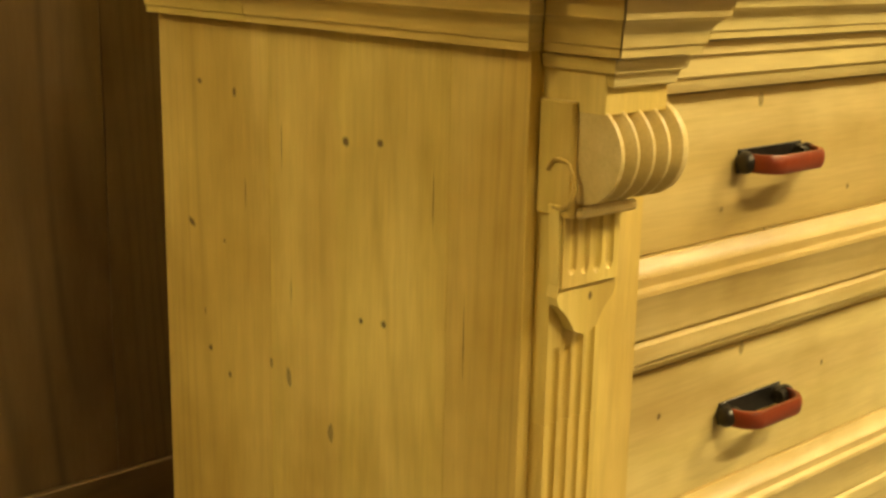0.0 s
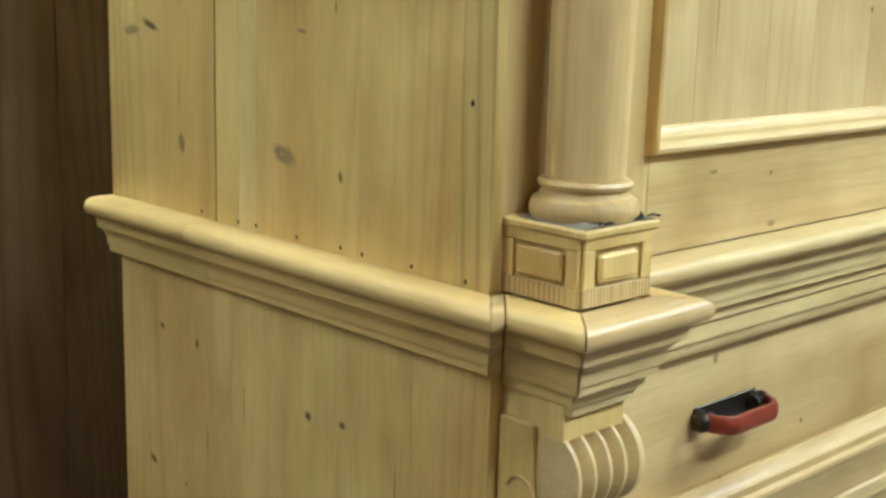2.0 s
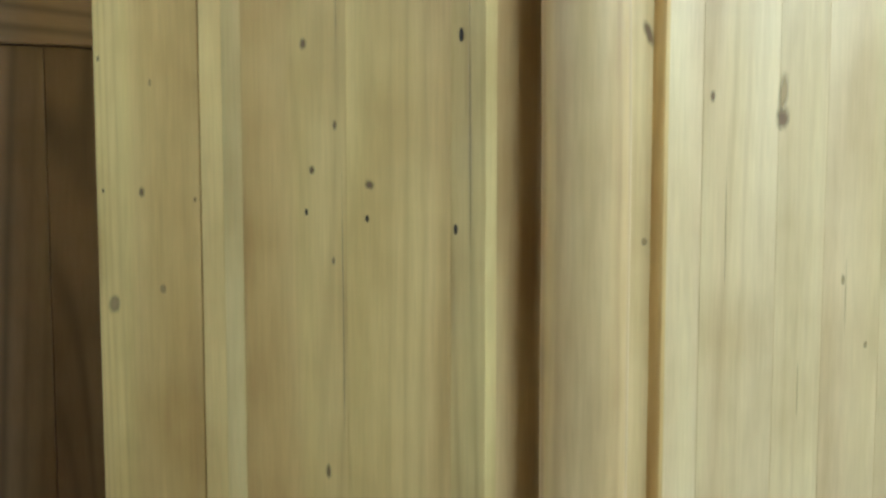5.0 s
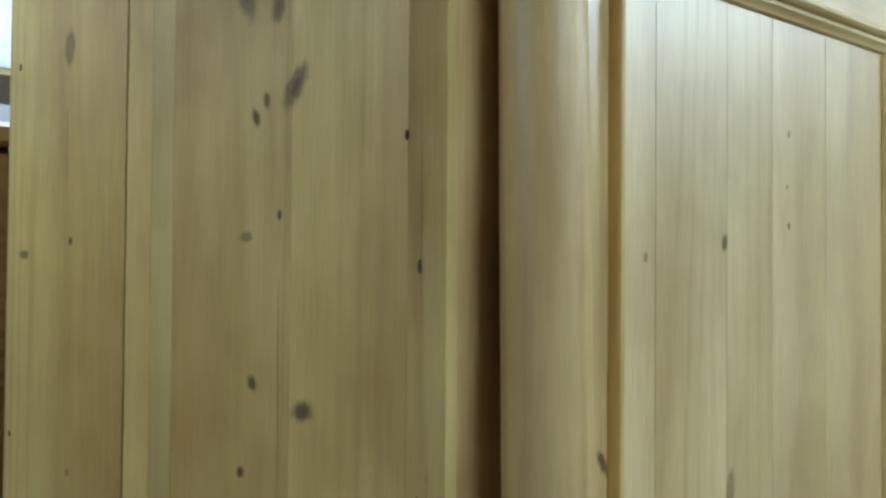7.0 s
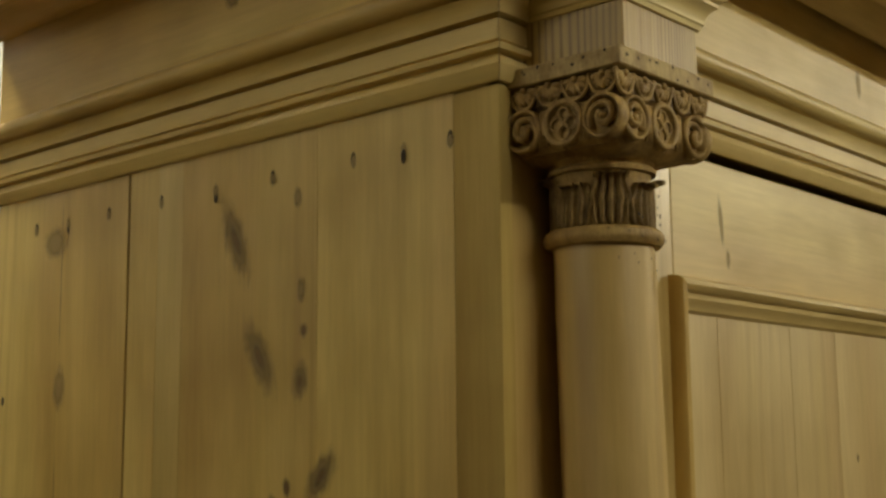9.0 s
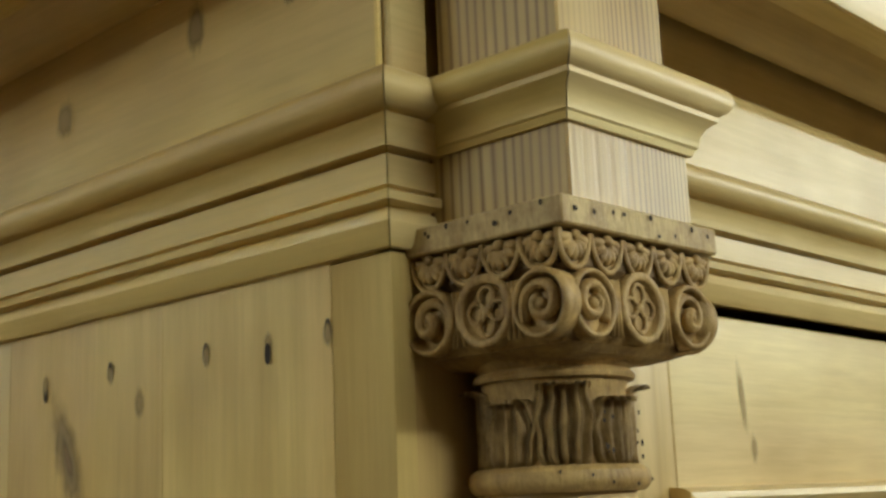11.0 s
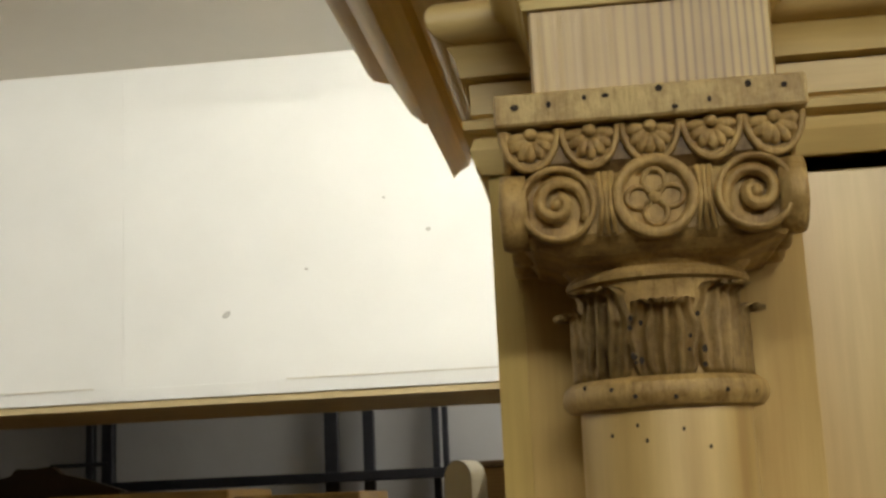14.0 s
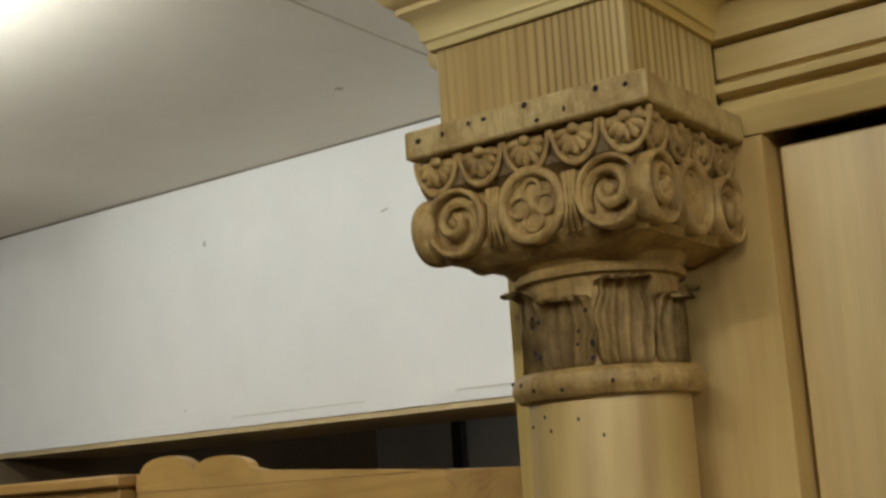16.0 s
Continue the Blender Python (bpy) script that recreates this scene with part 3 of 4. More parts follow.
def door(x0, x1, hinge):
    z0, z1 = 0.8922, 2.2260
    sw = 0.097
    d = part("door", box(x0 + 0.001, x0 + sw, 0.003, 0.026, z0, z1, 0.001), pine_front, upper, "framed pine door with flat boarded panel")
    part("stile", box(x1 - sw, x1 - 0.001, 0.003, 0.026, z0, z1, 0.001), pine_front, d)
    part("rail", box(x0 + sw + seam, x1 - sw - seam, 0.0028, 0.026, z0, 0.992, 0.0008), pine_x, d)
    part("rail", box(x0 + sw + seam, x1 - sw - seam, 0.0028, 0.026, 2.114, z1, 0.0008), pine_x, d)
    px0, px1 = x0 + sw, x1 - sw
    cuts = [px0 - 0.002, px0 + 0.075, px0 + 0.20, px0 + 0.29, px0 + 0.41, px1 + 0.002]
    for a, b in zip(cuts, cuts[1:]):
        part("plank", box(a + seam * 0.5, b - seam * 0.5, 0.010, 0.020, 0.99, 2.116, 0.0006), pine_door, d)
    prof = [(0.000, 0.0), (0.0006, -0.007), (0.003, -0.0105), (0.0065, -0.0115), (0.010, -0.0085), (0.0115, -0.0035), (0.016, -0.003), (0.019, 0.001), (0.024, 0.0035), (0.026, 0.0075), (0.0, 0.0075)]
    # raised panel moulding: bolection lengths mitred round the panel
    cs = [(px0 - 0.014, 0.984), (px1 + 0.010, 0.984), (px1 + 0.010, 2.134), (px0 - 0.014, 2.134)]
    for i in range(4):
        (ax, az), (bx, bz) = cs[i], cs[(i + 1) % 4]
        bm = bmesh.new()
        rr = []
        for (qx, qz) in ((ax, az), (bx, bz)):
            sx = 1 if qx < (px0 + px1) / 2 else -1
            sz = 1 if qz < 1.5 else -1
            rr.append([bm.verts.new((qx + sx * (u + 0.006), y + 0.002, qz + sz * (u + 0.006))) for u, y in prof])
        n = len(prof)
        for k in range(n):
            bm.faces.new((rr[0][k], rr[0][(k + 1) % n], rr[1][(k + 1) % n], rr[1][k]))
        bm.faces.new(rr[0])
        bm.faces.new(list(reversed(rr[1])))
        part("panel_moulding", bm, pine_x if i % 2 == 0 else pine_v, d, smooth=True)
    return d


door_left = door(0.1275, 0.899, "left")
door(0.901, W - 0.1275, "right")

# frieze mouldings
FR = [(0.0, 2.230), (0.003, 2.230), (0.005, 2.233), (0.007, 2.240), (0.005, 2.2455), (0.0025, 2.2462), (0.0025, 2.2475), (0.009, 2.2485), (0.0095, 2.252), (0.0075, 2.2532), (0.0030, 2.2538), (0.0030, 2.2552), (0.006, 2.2558)]
FR += [(0.006, 2.2690), (0.0010, 2.2695), (0.0010, 2.2710), (0.0095, 2.2716), (0.0100, 2.2745), (0.0108, 2.2790), (0.0128, 2.2825), (0.0140, 2.2838), (0.0105, 2.2842), (0.0105, 2.2858)] + arc(0.0135, 2.2948, 0.0086, -76, 86, 7) + [(0.0, 2.3038)]
fr_path = [(0.0, D), (0.0, -0.012), (0.0235, -0.012)]
for i in range(2):
    part("frieze_moulding", moulding(FR, fr_path, i), pine_y if i == 0 else pine_x, upper, smooth=True)
part("frieze_moulding", moulding(FR, [(0.1105, -0.006), (W, -0.006)], 0), pine_x, upper, smooth=True)
part("frieze_board", box(-0.004, 0.0, -0.012, D, 2.3042, 2.412, 0.001), pine_y, upper)
part("frieze_board", box(0.0, 0.0235, -0.016, -0.0105, 2.3042, 2.412, 0.001), pine_x, upper)
part("frieze_board", box(0.1058, W, -0.008, -0.004, 2.3042, 2.412, 0.001), pine_x, upper)
part("frieze_backing", box(0.128, W - 0.02, 0.0035, 0.022, 2.236, 2.40, 0.001), pine_x, upper)
CO = [(0.0, 2.392), (0.006, 2.392), (0.016, 2.395), (0.024, 2.401), (0.031, 2.409), (0.058, 2.409)] + [(0.062, 2.400), (0.070, 2.396), (0.077, 2.389), (0.080, 2.398)]
CO += [(0.083, 2.424), (0.090, 2.428), (0.093, 2.441)] + [(0.104, 2.445), (0.116, 2.456), (0.126, 2.474), (0.134, 2.486), (0.150, 2.491), (0.155, 2.497), (0.158, 2.53), (0.163, 2.56), (0.172, 2.58), (0.180, 2.59), (0.182, 2.61), (0.0, 2.61)]
co_path = [(-0.004, D + 0.012), (-0.004, -0.016), (W + 0.004, -0.016), (W + 0.004, D + 0.012)]
for i in range(3):
    part("cornice", moulding(CO, co_path, i), pine_y if i != 1 else pine_x, upper, smooth=True)
part("cornice_top", box(0.0, W, -0.01, D, 2.585, 2.605), pine_x, upper)

# ---- the corner column ----
CX, CY = 0.065, -0.054
part("pedestal", box(0.019, 0.104, -0.092, -0.0105, 0.8925, 0.949, 0.001), pine_v, upper)
part("pedestal_cap", box(0.013, 0.110, -0.099, -0.0105, 0.9495, 0.9575, 0.002), pine_v, upper)
bm = bmesh.new()
rnd = random.Random(4)
gx = [[bm.verts.new((0.016 + 0.092 * i / 10, -0.0975 + 0.075 * j / 6, 0.9577 + rnd.random() ** 2 * 0.0035)) for j in range(7)] for i in range(11)]
for i in range(10):
    for j in range(6):
        bm.faces.new((gx[i][j], gx[i + 1][j], gx[i + 1][j + 1], gx[i][j + 1]))
part("dust_layer", bm, dust, upper, "grey dust and crumbs on the pedestal")
bm = bmesh.new()
for k in range(46):
    cx = 0.108 - 0.080 * rnd.random() ** 1.6
    size = rnd.uniform(0.0007, 0.0023)
    bmesh.ops.create_icosphere(bm, subdivisions=1, radius=size, matrix=Matrix.Translation((cx, rnd.uniform(-0.0975, -0.085 + 0.03 * (cx > 0.098)), 0.9595 + size * 0.4)) @ Matrix.Rotation(rnd.uniform(0, 3), 4, "Z") @ Matrix.Diagonal((1.5, 0.9, 0.6, 1)))
tagged(part("crumbs", bm, crack_mat, upper, "dark crumbs of dirt"), kind="stuff")
# raised frames and fields of the pedestal faces
for side in range(2):
    for z0, z1, u0, u1, pr in ((0.894, 0.909, 0.0, 1.0, 0.004), (0.940, 0.949, 0.0, 1.0, 0.004), (0.9092, 0.9398, 0.0, 0.15, 0.004), (0.9092, 0.9398, 0.85, 1.0, 0.004), (0.9125, 0.9365, 0.20, 0.80, 0.0058)):
        if side == 0:
            b = box(0.019 + 0.085 * u0, 0.019 + 0.085 * u1, -0.092 - pr, -0.0922, z0, z1, 0.0035 if pr > 0.005 else 0.0006)
        else:
            b = box(0.019 - pr, 0.0188, -0.092 + 0.0815 * u0, -0.092 + 0.0815 * u1, z0, z1, 0.0018 if pr > 0.005 else 0.0006)
        part("pedestal_field" if pr > 0.005 else "pedestal_frame", b, pine_bold if z0 < 0.9 else pine_v, upper)
colbase = lathe([(0.030, 0.9578), (0.0435, 0.9580), (0.0455, 0.963), (0.0455, 0.968), (0.043, 0.9735), (0.038, 0.976), (0.036, 0.980), (0.036, 0.983), (0.0385, 0.9835), (0.0392, 0.9865), (0.0375, 0.9892), (0.033, 0.990), (0.02, 0.991)], CX, CY)
part("column_base", colbase, pine_column, upper, smooth=True)
HEAD = 0.0105
shaft = lathe([(0.0325, 0.9905), (0.0335, 1.10), (0.0338, 1.4), (0.0336, 1.6), (0.0332, 1.8), (0.0328, 1.95), (0.0322, 2.126)], CX, CY, 56)
for v in shaft.verts:
    v.co.y += HEAD * max(0.0, (v.co.z - 1.6) / 0.526)
part("column", shaft, pine_column, upper, "turned pine column shaft", True)
NY = CY + HEAD

# ---- the carved capital ----
AX0, AX1, AY0, AY1 = 0.0095, 0.1195, -0.0965, -0.0105
cap = part("capital", lathe([(0.0290, 2.1365), (0.0300, 2.137), (0.0300, 2.160), (0.0312, 2.1700), (0.0318, 2.1718), (0.0345, 2.1725), (0.0350, 2.1742), (0.0340, 2.1758), (0.0325, 2.1768), (0.0345, 2.1790), (0.0365, 2.1815), (0.0370, 2.1850), (0.03, 2.19)], CX, NY, 48), carved, upper, "carved capital with volutes, shells and leaves", True)
# the underside of the volute block slopes in towards the round neck
bm = bmesh.new()
rings = [[bm.verts.new((x, y, z)) for x, y in ((x0, y0), (x1, y0), (x1, AY1), (x0, AY1))] for x0, x1, y0, z in ((0.036, 0.093, -0.0740, 2.1785), (0.030, 0.099, -0.0815, 2.1803), (0.0215, 0.1075, -0.0870, 2.1832))]
for a, b in zip(rings, rings[1:]):
    for k in range(4):
        bm.faces.new((a[k], a[(k + 1) % 4], b[(k + 1) % 4], b[k]))
bm.faces.new(rings[0])
bm.faces.new(rings[-1])
part("echinus", bm, carved, cap)
part("astragal", lathe([(0.0305, 2.1258), (0.0360, 2.1262), (0.0382, 2.1285), (0.0388, 2.1312), (0.0380, 2.1345), (0.0355, 2.1366), (0.0310, 2.1370)], CX, NY, 48), carved, cap, smooth=True)
part("abacus", box(AX0, AX1, AY0, AY1, 2.2265, 2.2382, 0.0008), carved_pale, cap, "worm-holed flat slab")
# ground behind the shells, coloured dark as if in their shade
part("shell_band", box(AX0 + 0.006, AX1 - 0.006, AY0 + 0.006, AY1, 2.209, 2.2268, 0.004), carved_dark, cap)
part("volute_block", box(0.016, 0.113, -0.0895, AY1, 2.1828, 2.2105, 0.004), carved, cap)
for vx in (0.0295, 0.0995):
    bm = lathe([(0.0145, -0.083), (0.0155, -0.07), (0.012, -0.05), (0.0155, -0.03), (0.0145, -0.011)], 0, 0, 24)
    bmesh.ops.transform(bm, matrix=Matrix.Translation((vx, 0, 2.1985)) @ Matrix.Rotation(radians(90), 4, "X") @ Matrix.Diagonal((1, 1, -1, 1)) @ Matrix.Rotation(0, 4, "Z"), verts=bm.verts)
    part("bolster", bm, carved, cap, smooth=True)


def own_mesh(name, bm, mat, smooth=True):
    me = bpy.data.meshes.new(name)
    bmesh.ops.recalc_face_normals(bm, faces=bm.faces)
    for f in bm.faces:
        f.smooth = smooth
    bm.to_mesh(me)
    bm.free()
    me.materials.append(mat)
    return me


# ornaments are made on the plane y = 0, facing -y, and then set on three faces
def spiral_mesh(hand):
    # a dished disc with a rim, and a broad band winding into the eye
    bm = lathe([(0.0140, -0.006), (0.0141, 0.0012), (0.0135, 0.0032), (0.0122, 0.0034), (0.0116, 0.0012), (0.0110, -0.0026), (0.0055, -0.0034), (0.0, -0.0034)], 0, 0, 28)
    bmesh.ops.transform(bm, matrix=Matrix.Rotation(radians(90), 4, "X"), verts=bm.verts)
    n = 44
    for lift, size in ((0.0, 0.0024), (0.0012, 0.0015)):
        pts = []
        for k in range(n):
            f = k / (n - 1)
            a = 2 * math.pi * 1.30 * f - 0.6
            r = 0.0118 * (1 - 0.84 * f ** 0.72)
            pts.append((hand * r * math.cos(a), 0.0006 - 0.0028 * f - lift, r * math.sin(a)))
        tube(pts, size, 7, bm=bm)
    bmesh.ops.create_uvsphere(bm, u_segments=10, v_segments=6, radius=0.0026, matrix=Matrix.Translation((0, -0.0014, 0)))
    return own_mesh("volute", bm, carved)


def rosette_mesh():
    bm = lathe([(0.0150, -0.004), (0.0152, 0.0022), (0.0144, 0.0034), (0.0122, 0.0034), (0.0113, 0.0020), (0.0109, -0.0016), (0.0, -0.0014)], 0, 0, 32)
    bmesh.ops.transform(bm, matrix=Matrix.Rotation(radians(90), 4, "X"), verts=bm.verts)
    return own_mesh("rosette", bm, carved)


def lobe_mesh():
    # one rounded lobe of the four in a rosette
    ring = [2 * math.pi * k / 14 for k in range(14)]
    bm = tube([(0.0040 * math.cos(a), -0.0004, 0.0056 + 0.0045 * math.sin(a)) for a in ring], 0.0010, 6, True)
    return own_mesh("lobe", bm, carved)


def shell_mesh():
    # a half flower: five round petals and a bud inside a double curved rim
    bm = tube([(0.0100 * math.cos(a), -0.0012, 0.0146 * math.sin(a)) for a in [math.pi + math.pi * k / 16 for k in range(17)]], 0.0013, 6)
    tube([(0.0086 * math.cos(a), 0.0004, 0.0128 * math.sin(a)) for a in [math.pi + math.pi * k / 16 for k in range(17)]], 0.0009, 6, bm=bm)
    return own_mesh("shell_rim", bm, carved)


def petal_mesh():
    bm = bmesh.new()
    bmesh.ops.create_uvsphere(bm, u_segments=10, v_segments=7, radius=1.0)
    return own_mesh("petal", bm, carved)


def reed_mesh():
    bm = bmesh.new()
    for k in (-1, 0, 1):
        tube([(k * 0.0022, -0.0005, 0.011), (k * 0.0014, -0.0012, 0.0), (k * 0.0030, -0.0005, -0.012)], 0.0011, 5, bm=bm)
    return own_mesh("reeding", bm, carved)


SP, SPM, RO, LO, SH, RE, PE = spiral_mesh(1), spiral_mesh(-1), rosette_mesh(), lobe_mesh(), shell_mesh(), reed_mesh(), petal_mesh()
carve = random.Random(23)
faces = [  # a point on the face's middle, its turn, its half width
    (Matrix.Translation((0.0645, -0.0915, 0)), 0.0345, 5, 0.0215),
    (Matrix.Translation((0.0130, -0.0520, 0)) @ Matrix.Rotation(radians(-90), 4, "Z"), 0.0300, 4, 0.0200),
    (Matrix.Translation((0.1135, -0.0520, 0)) @ Matrix.Rotation(radians(90), 4, "Z"), 0.0300, 4, 0.0200),
]
for m, hw, count, step in faces:
    shared("volute", SP, m @ Matrix.Translation((-hw, 0, 2.1975)), cap)
    shared("volute", SPM, m @ Matrix.Translation((hw, 0, 2.1975)), cap)
    rosette = shared("rosette", RO, m @ Matrix.Translation((0, 0.0015, 2.1985)), cap)
    for q in range(4):
        shared("lobe", LO, Matrix.Rotation(radians(90 * q), 4, "Y"), rosette)
    shared("bud", PE, Matrix.Diagonal((0.0025, 0.0022, 0.0025, 1)), rosette)
    for sx in (-1, 1):
        shared("reeding", RE, m @ Matrix.Translation((sx * hw * 0.5, 0.001, 2.1975)), cap)
    for k in range(count):
        at = m @ Matrix.Translation(((k - (count - 1) / 2) * step, 0.001, 2.2255))
        shared("shell_rim", SH, at, cap)
        mid = at @ Matrix.Translation((carve.uniform(-0.0005, 0.0005), -0.0004, -0.0022))
        for spot in range(7):
            a = math.pi * (1.03 + 0.94 * spot / 6) + carve.uniform(-0.06, 0.06)
            grow = carve.uniform(0.88, 1.10)
            turn = Matrix.Translation((0.0052 * math.cos(a), -0.0002, 0.0058 * math.sin(a))) @ Matrix.Rotation(-a, 4, "Y")
            shared("petal", PE, mid @ turn @ Matrix.Diagonal((grow * 0.0042, 0.0025, 0.0023, 1)), cap)
        shared("bud", PE, mid @ Matrix.Translation((0, -0.0016, 0.0006)) @ Matrix.Diagonal((0.0026, 0.0020, 0.0022, 1)), cap)


def leaf_mesh(width, height, curl):
    bm = bmesh.new()
    nu, nv = 27, 14
    grid = []
    for j in range(nv):
        v = j / (nv - 1)
        w = width * (0.75 + 0.35 * math.sin(math.pi * min(1, v * 1.1)) + 0.08 * math.sin(v * 16)) * (1 - 0.35 * max(0, v - 0.8) / 0.2)
        row = []
        for i in range(nu):
            u = 2 * i / (nu - 1) - 1
            a = u * w / 0.033
            r = 0.0308 + 0.0019 * math.cos(u * 15.7 + 1.6 * v * u + 0.5 * math.sin(7 * v)) * (1 - 0.3 * abs(u)) + 0.0016 * (1 - u * u)
            zz = v * height
            if v > 0.78:
                q = (v - 0.78) / 0.22
                r += curl * math.sin(q * 1.9) * (1 + 0.16 * math.cos(u * 17))
                zz -= 0.0075 * q * q
            row.append(bm.verts.new((r * math.sin(a), -r * math.cos(a), zz)))
        grid.append(row)
    fs = []
    for j in range(nv - 1):
        for i in range(nu - 1):
            fs.append(bm.faces.new((grid[j][i], grid[j][i + 1], grid[j + 1][i + 1], grid[j + 1][i])))
    bmesh.ops.solidify(bm, geom=fs, thickness=0.0032)
    return own_mesh("acanthus_leaf", bm, carved)


LEAF_A, LEAF_B = leaf_mesh(0.0142, 0.0330, 0.0056), leaf_mesh(0.0140, 0.0395, 0.0066)
for k in range(8):
    shared("acanthus_leaf", LEAF_A if k % 2 == 0 else LEAF_B, Matrix.Translation((CX, NY, 2.1365)) @ Matrix.Rotation(radians(45 * k), 4, "Z"), cap)
wr = random.Random(11)
for k in range(9):
    knot(cap, "y", AX0 + 0.008 + 0.094 * k / 8 + wr.uniform(-0.004, 0.004), 2.2325 + wr.uniform(-0.0038, 0.0038), wr.uniform(0.0014, 0.0032), wr.uniform(0.0016, 0.0032), 0, "hole", AY0)

for k in range(6):
    a = radians(-150 + 22 * k + wr.uniform(-8, 8))
    knot(cap, "y", CX + 0.0375 * math.cos(a), 2.131 + wr.uniform(-0.003, 0.003), 0.0018, 0.0018, 0, "hole", NY + 0.0386 * math.sin(a))
for k in range(13):
    a = radians(-90 + wr.uniform(-24, 24))
    size = wr.uniform(0.0012, 0.0022)
    knot(cap, "y", CX + 0.0350 * math.cos(a), wr.uniform(2.1395, 2.1580), size, size * wr.uniform(0.9, 1.6), 0, "hole", NY + 0.0362 * math.sin(a))
for k in range(7):
    knot(cap, "x", -0.0535 + wr.uniform(-0.036, 0.036), 2.2325 + wr.uniform(-0.0038, 0.0038), wr.uniform(0.0014, 0.0026), wr.uniform(0.0016, 0.0028), 0, "hole", AX0)
for dx, z in ((-0.021, 2.1165), (-0.012, 2.1195), (-0.009, 2.1140), (0.004, 2.1175), (0.013, 2.1110)):
    knot(upper, "y", CX + dx, z, 0.0011, 0.0016, 0, "hole", NY - math.sqrt(0.0323 ** 2 - dx * dx) - 0.0002)
# the block over the capital, with its own moulding
part("capital_block", box(0.0235, 0.1105, -0.0905, -0.0125, 2.2384, 2.2725, 0.001), pine_bold, upper)
part("capital_block", box(0.0285, 0.1055, -0.0855, -0.0165, 2.3040, 2.4085, 0.001), pine_bold, upper)
CM = [(-0.004, 2.2712), (0.002, 2.2712), (0.003, 2.2742), (0.0042, 2.2750), (0.0048, 2.2795), (0.0072, 2.2838), (0.0112, 2.2866), (0.0112, 2.2890)] + arc(0.0098, 2.2962, 0.0072, -75, 86, 7) + [(-0.004, 2.3036)]
cm_path = [(0.0235, -0.0125), (0.0235, -0.0905), (0.1105, -0.0905), (0.1105, -0.008)]
for i in range(3):
    part("block_moulding", moulding(CM, cm_path, i), pine_y if i != 1 else pine_x, upper, smooth=True)

# ---- the cupboard behind ----
nb = thing("cupboard", "tall brown pine cupboard with framed boarded front, standing behind", "cupboard")
part("body", box(-0.75, 0.65, 0.842, 1.35, 0.0, 1.99), pine_brown, nb)
part("rail", box(-0.75, 0.65, 0.820, 0.8415, 1.700, 1.985, 0.002), pine_brown_x, nb)
part("rail", box(-0.75, 0.65, 0.820, 0.8415, 0.03, 0.160, 0.002), pine_brown_x, nb)
for k in range(7):
    part("plank", box(-0.75 + 0.2 * k, -0.5505 + 0.2 * k, 0.828, 0.8415, 0.161, 1.699, 0.001), pine_brown, nb)
part("top_moulding", box(-0.77, 0.67, 0.80, 1.36, 1.9905, 2.02, 0.006), pine_brown_x, nb)

# ---- far end of the workshop ----
far = thing("pine_wardrobe", "orange pine wardrobe with a double-humped crest, by the bulkhead", "wardrobe")
part("body", box(-2.30, -1.30, 1.70, 2.04, 0.0, 2.15, 0.004), pine_far, far)
bm = bmesh.new()
line = [(-2.30, 2.150), (-2.30, 2.196)] + [(-2.185 + 0.10 * math.cos(radians(a)), 2.196 + 0.040 * math.sin(radians(a))) for a in range(180, -1, -20)]
line += [(-1.985 + 0.10 * math.cos(radians(a)), 2.190 + 0.034 * math.sin(radians(a))) for a in range(180, -1, -20)] + [(-1.84, 2.180), (-1.30, 2.150)]
f = bm.faces.new([bm.verts.new((x, 1.70, z)) for x, z in line])
r = bmesh.ops.extrude_face_region(bm, geom=[f])
bmesh.ops.translate(bm, vec=(0, 0.03, 0), verts=[v for v in r["geom"] if isinstance(v, bmesh.types.BMVert)])
part("crest", bm, pine_far, far)
low = thing("pine_cabinet", "orange pine cabinet with a flat moulded top, beside the wardrobe", "cabinet")
part("body", box(-2.84, -2.32, 1.66, 2.04, 0.0, 2.165, 0.004), pine_far, low)
part("top", box(-2.88, -2.305, 1.64, 2.05, 2.1655, 2.198, 0.006), pine_far, low)
dk = thing("dark_cupboard", "dark stained cupboard with a carved pediment, far off", "cupboard")
part("body", box(-2.30, -1.50, 3.40, 3.9, 0.0, 2.15, 0.004), dark_wood, dk)
bm = bmesh.new()
line = [(-2.32, 2.15), (-2.15, 2.165), (-2.0, 2.19), (-1.87, 2.215), (-1.85, 2.237), (-1.79, 2.235), (-1.73, 2.24), (-1.70, 2.215), (-1.60, 2.19), (-1.48, 2.15)]
f = bm.faces.new([bm.verts.new((x, 3.40, z)) for x, z in line])
r = bmesh.ops.extrude_face_region(bm, geom=[f])
bmesh.ops.translate(bm, vec=(0, 0.04, 0), verts=[v for v in r["geom"] if isinstance(v, bmesh.types.BMVert)])
part("pediment", bm, dark_wood, dk)
rack = thing("steel_shelving", "blue-grey steel shelving frame against the far wall", "shelving")
for px, wdt in ((-1.88, 0.03), (-1.81, 0.045), (-0.95, 0.05), (-0.81, 0.04), (-0.56, 0.025), (-0.525, 0.02), (-2.97, 0.06)):
    part("upright", box(px - wdt / 2, px + wdt / 2, 4.06, 4.10, 0.0, 2.9, 0.003), steel_blue, rack)
part("shelf", box(-1.85, -0.30, 3.9, 4.055, 2.155, 2.19, 0.003), steel_blue, rack)
part("brace", box(-2.02, -1.80, 4.03, 4.058, 2.255, 2.27, 0.002), steel_blue, rack)
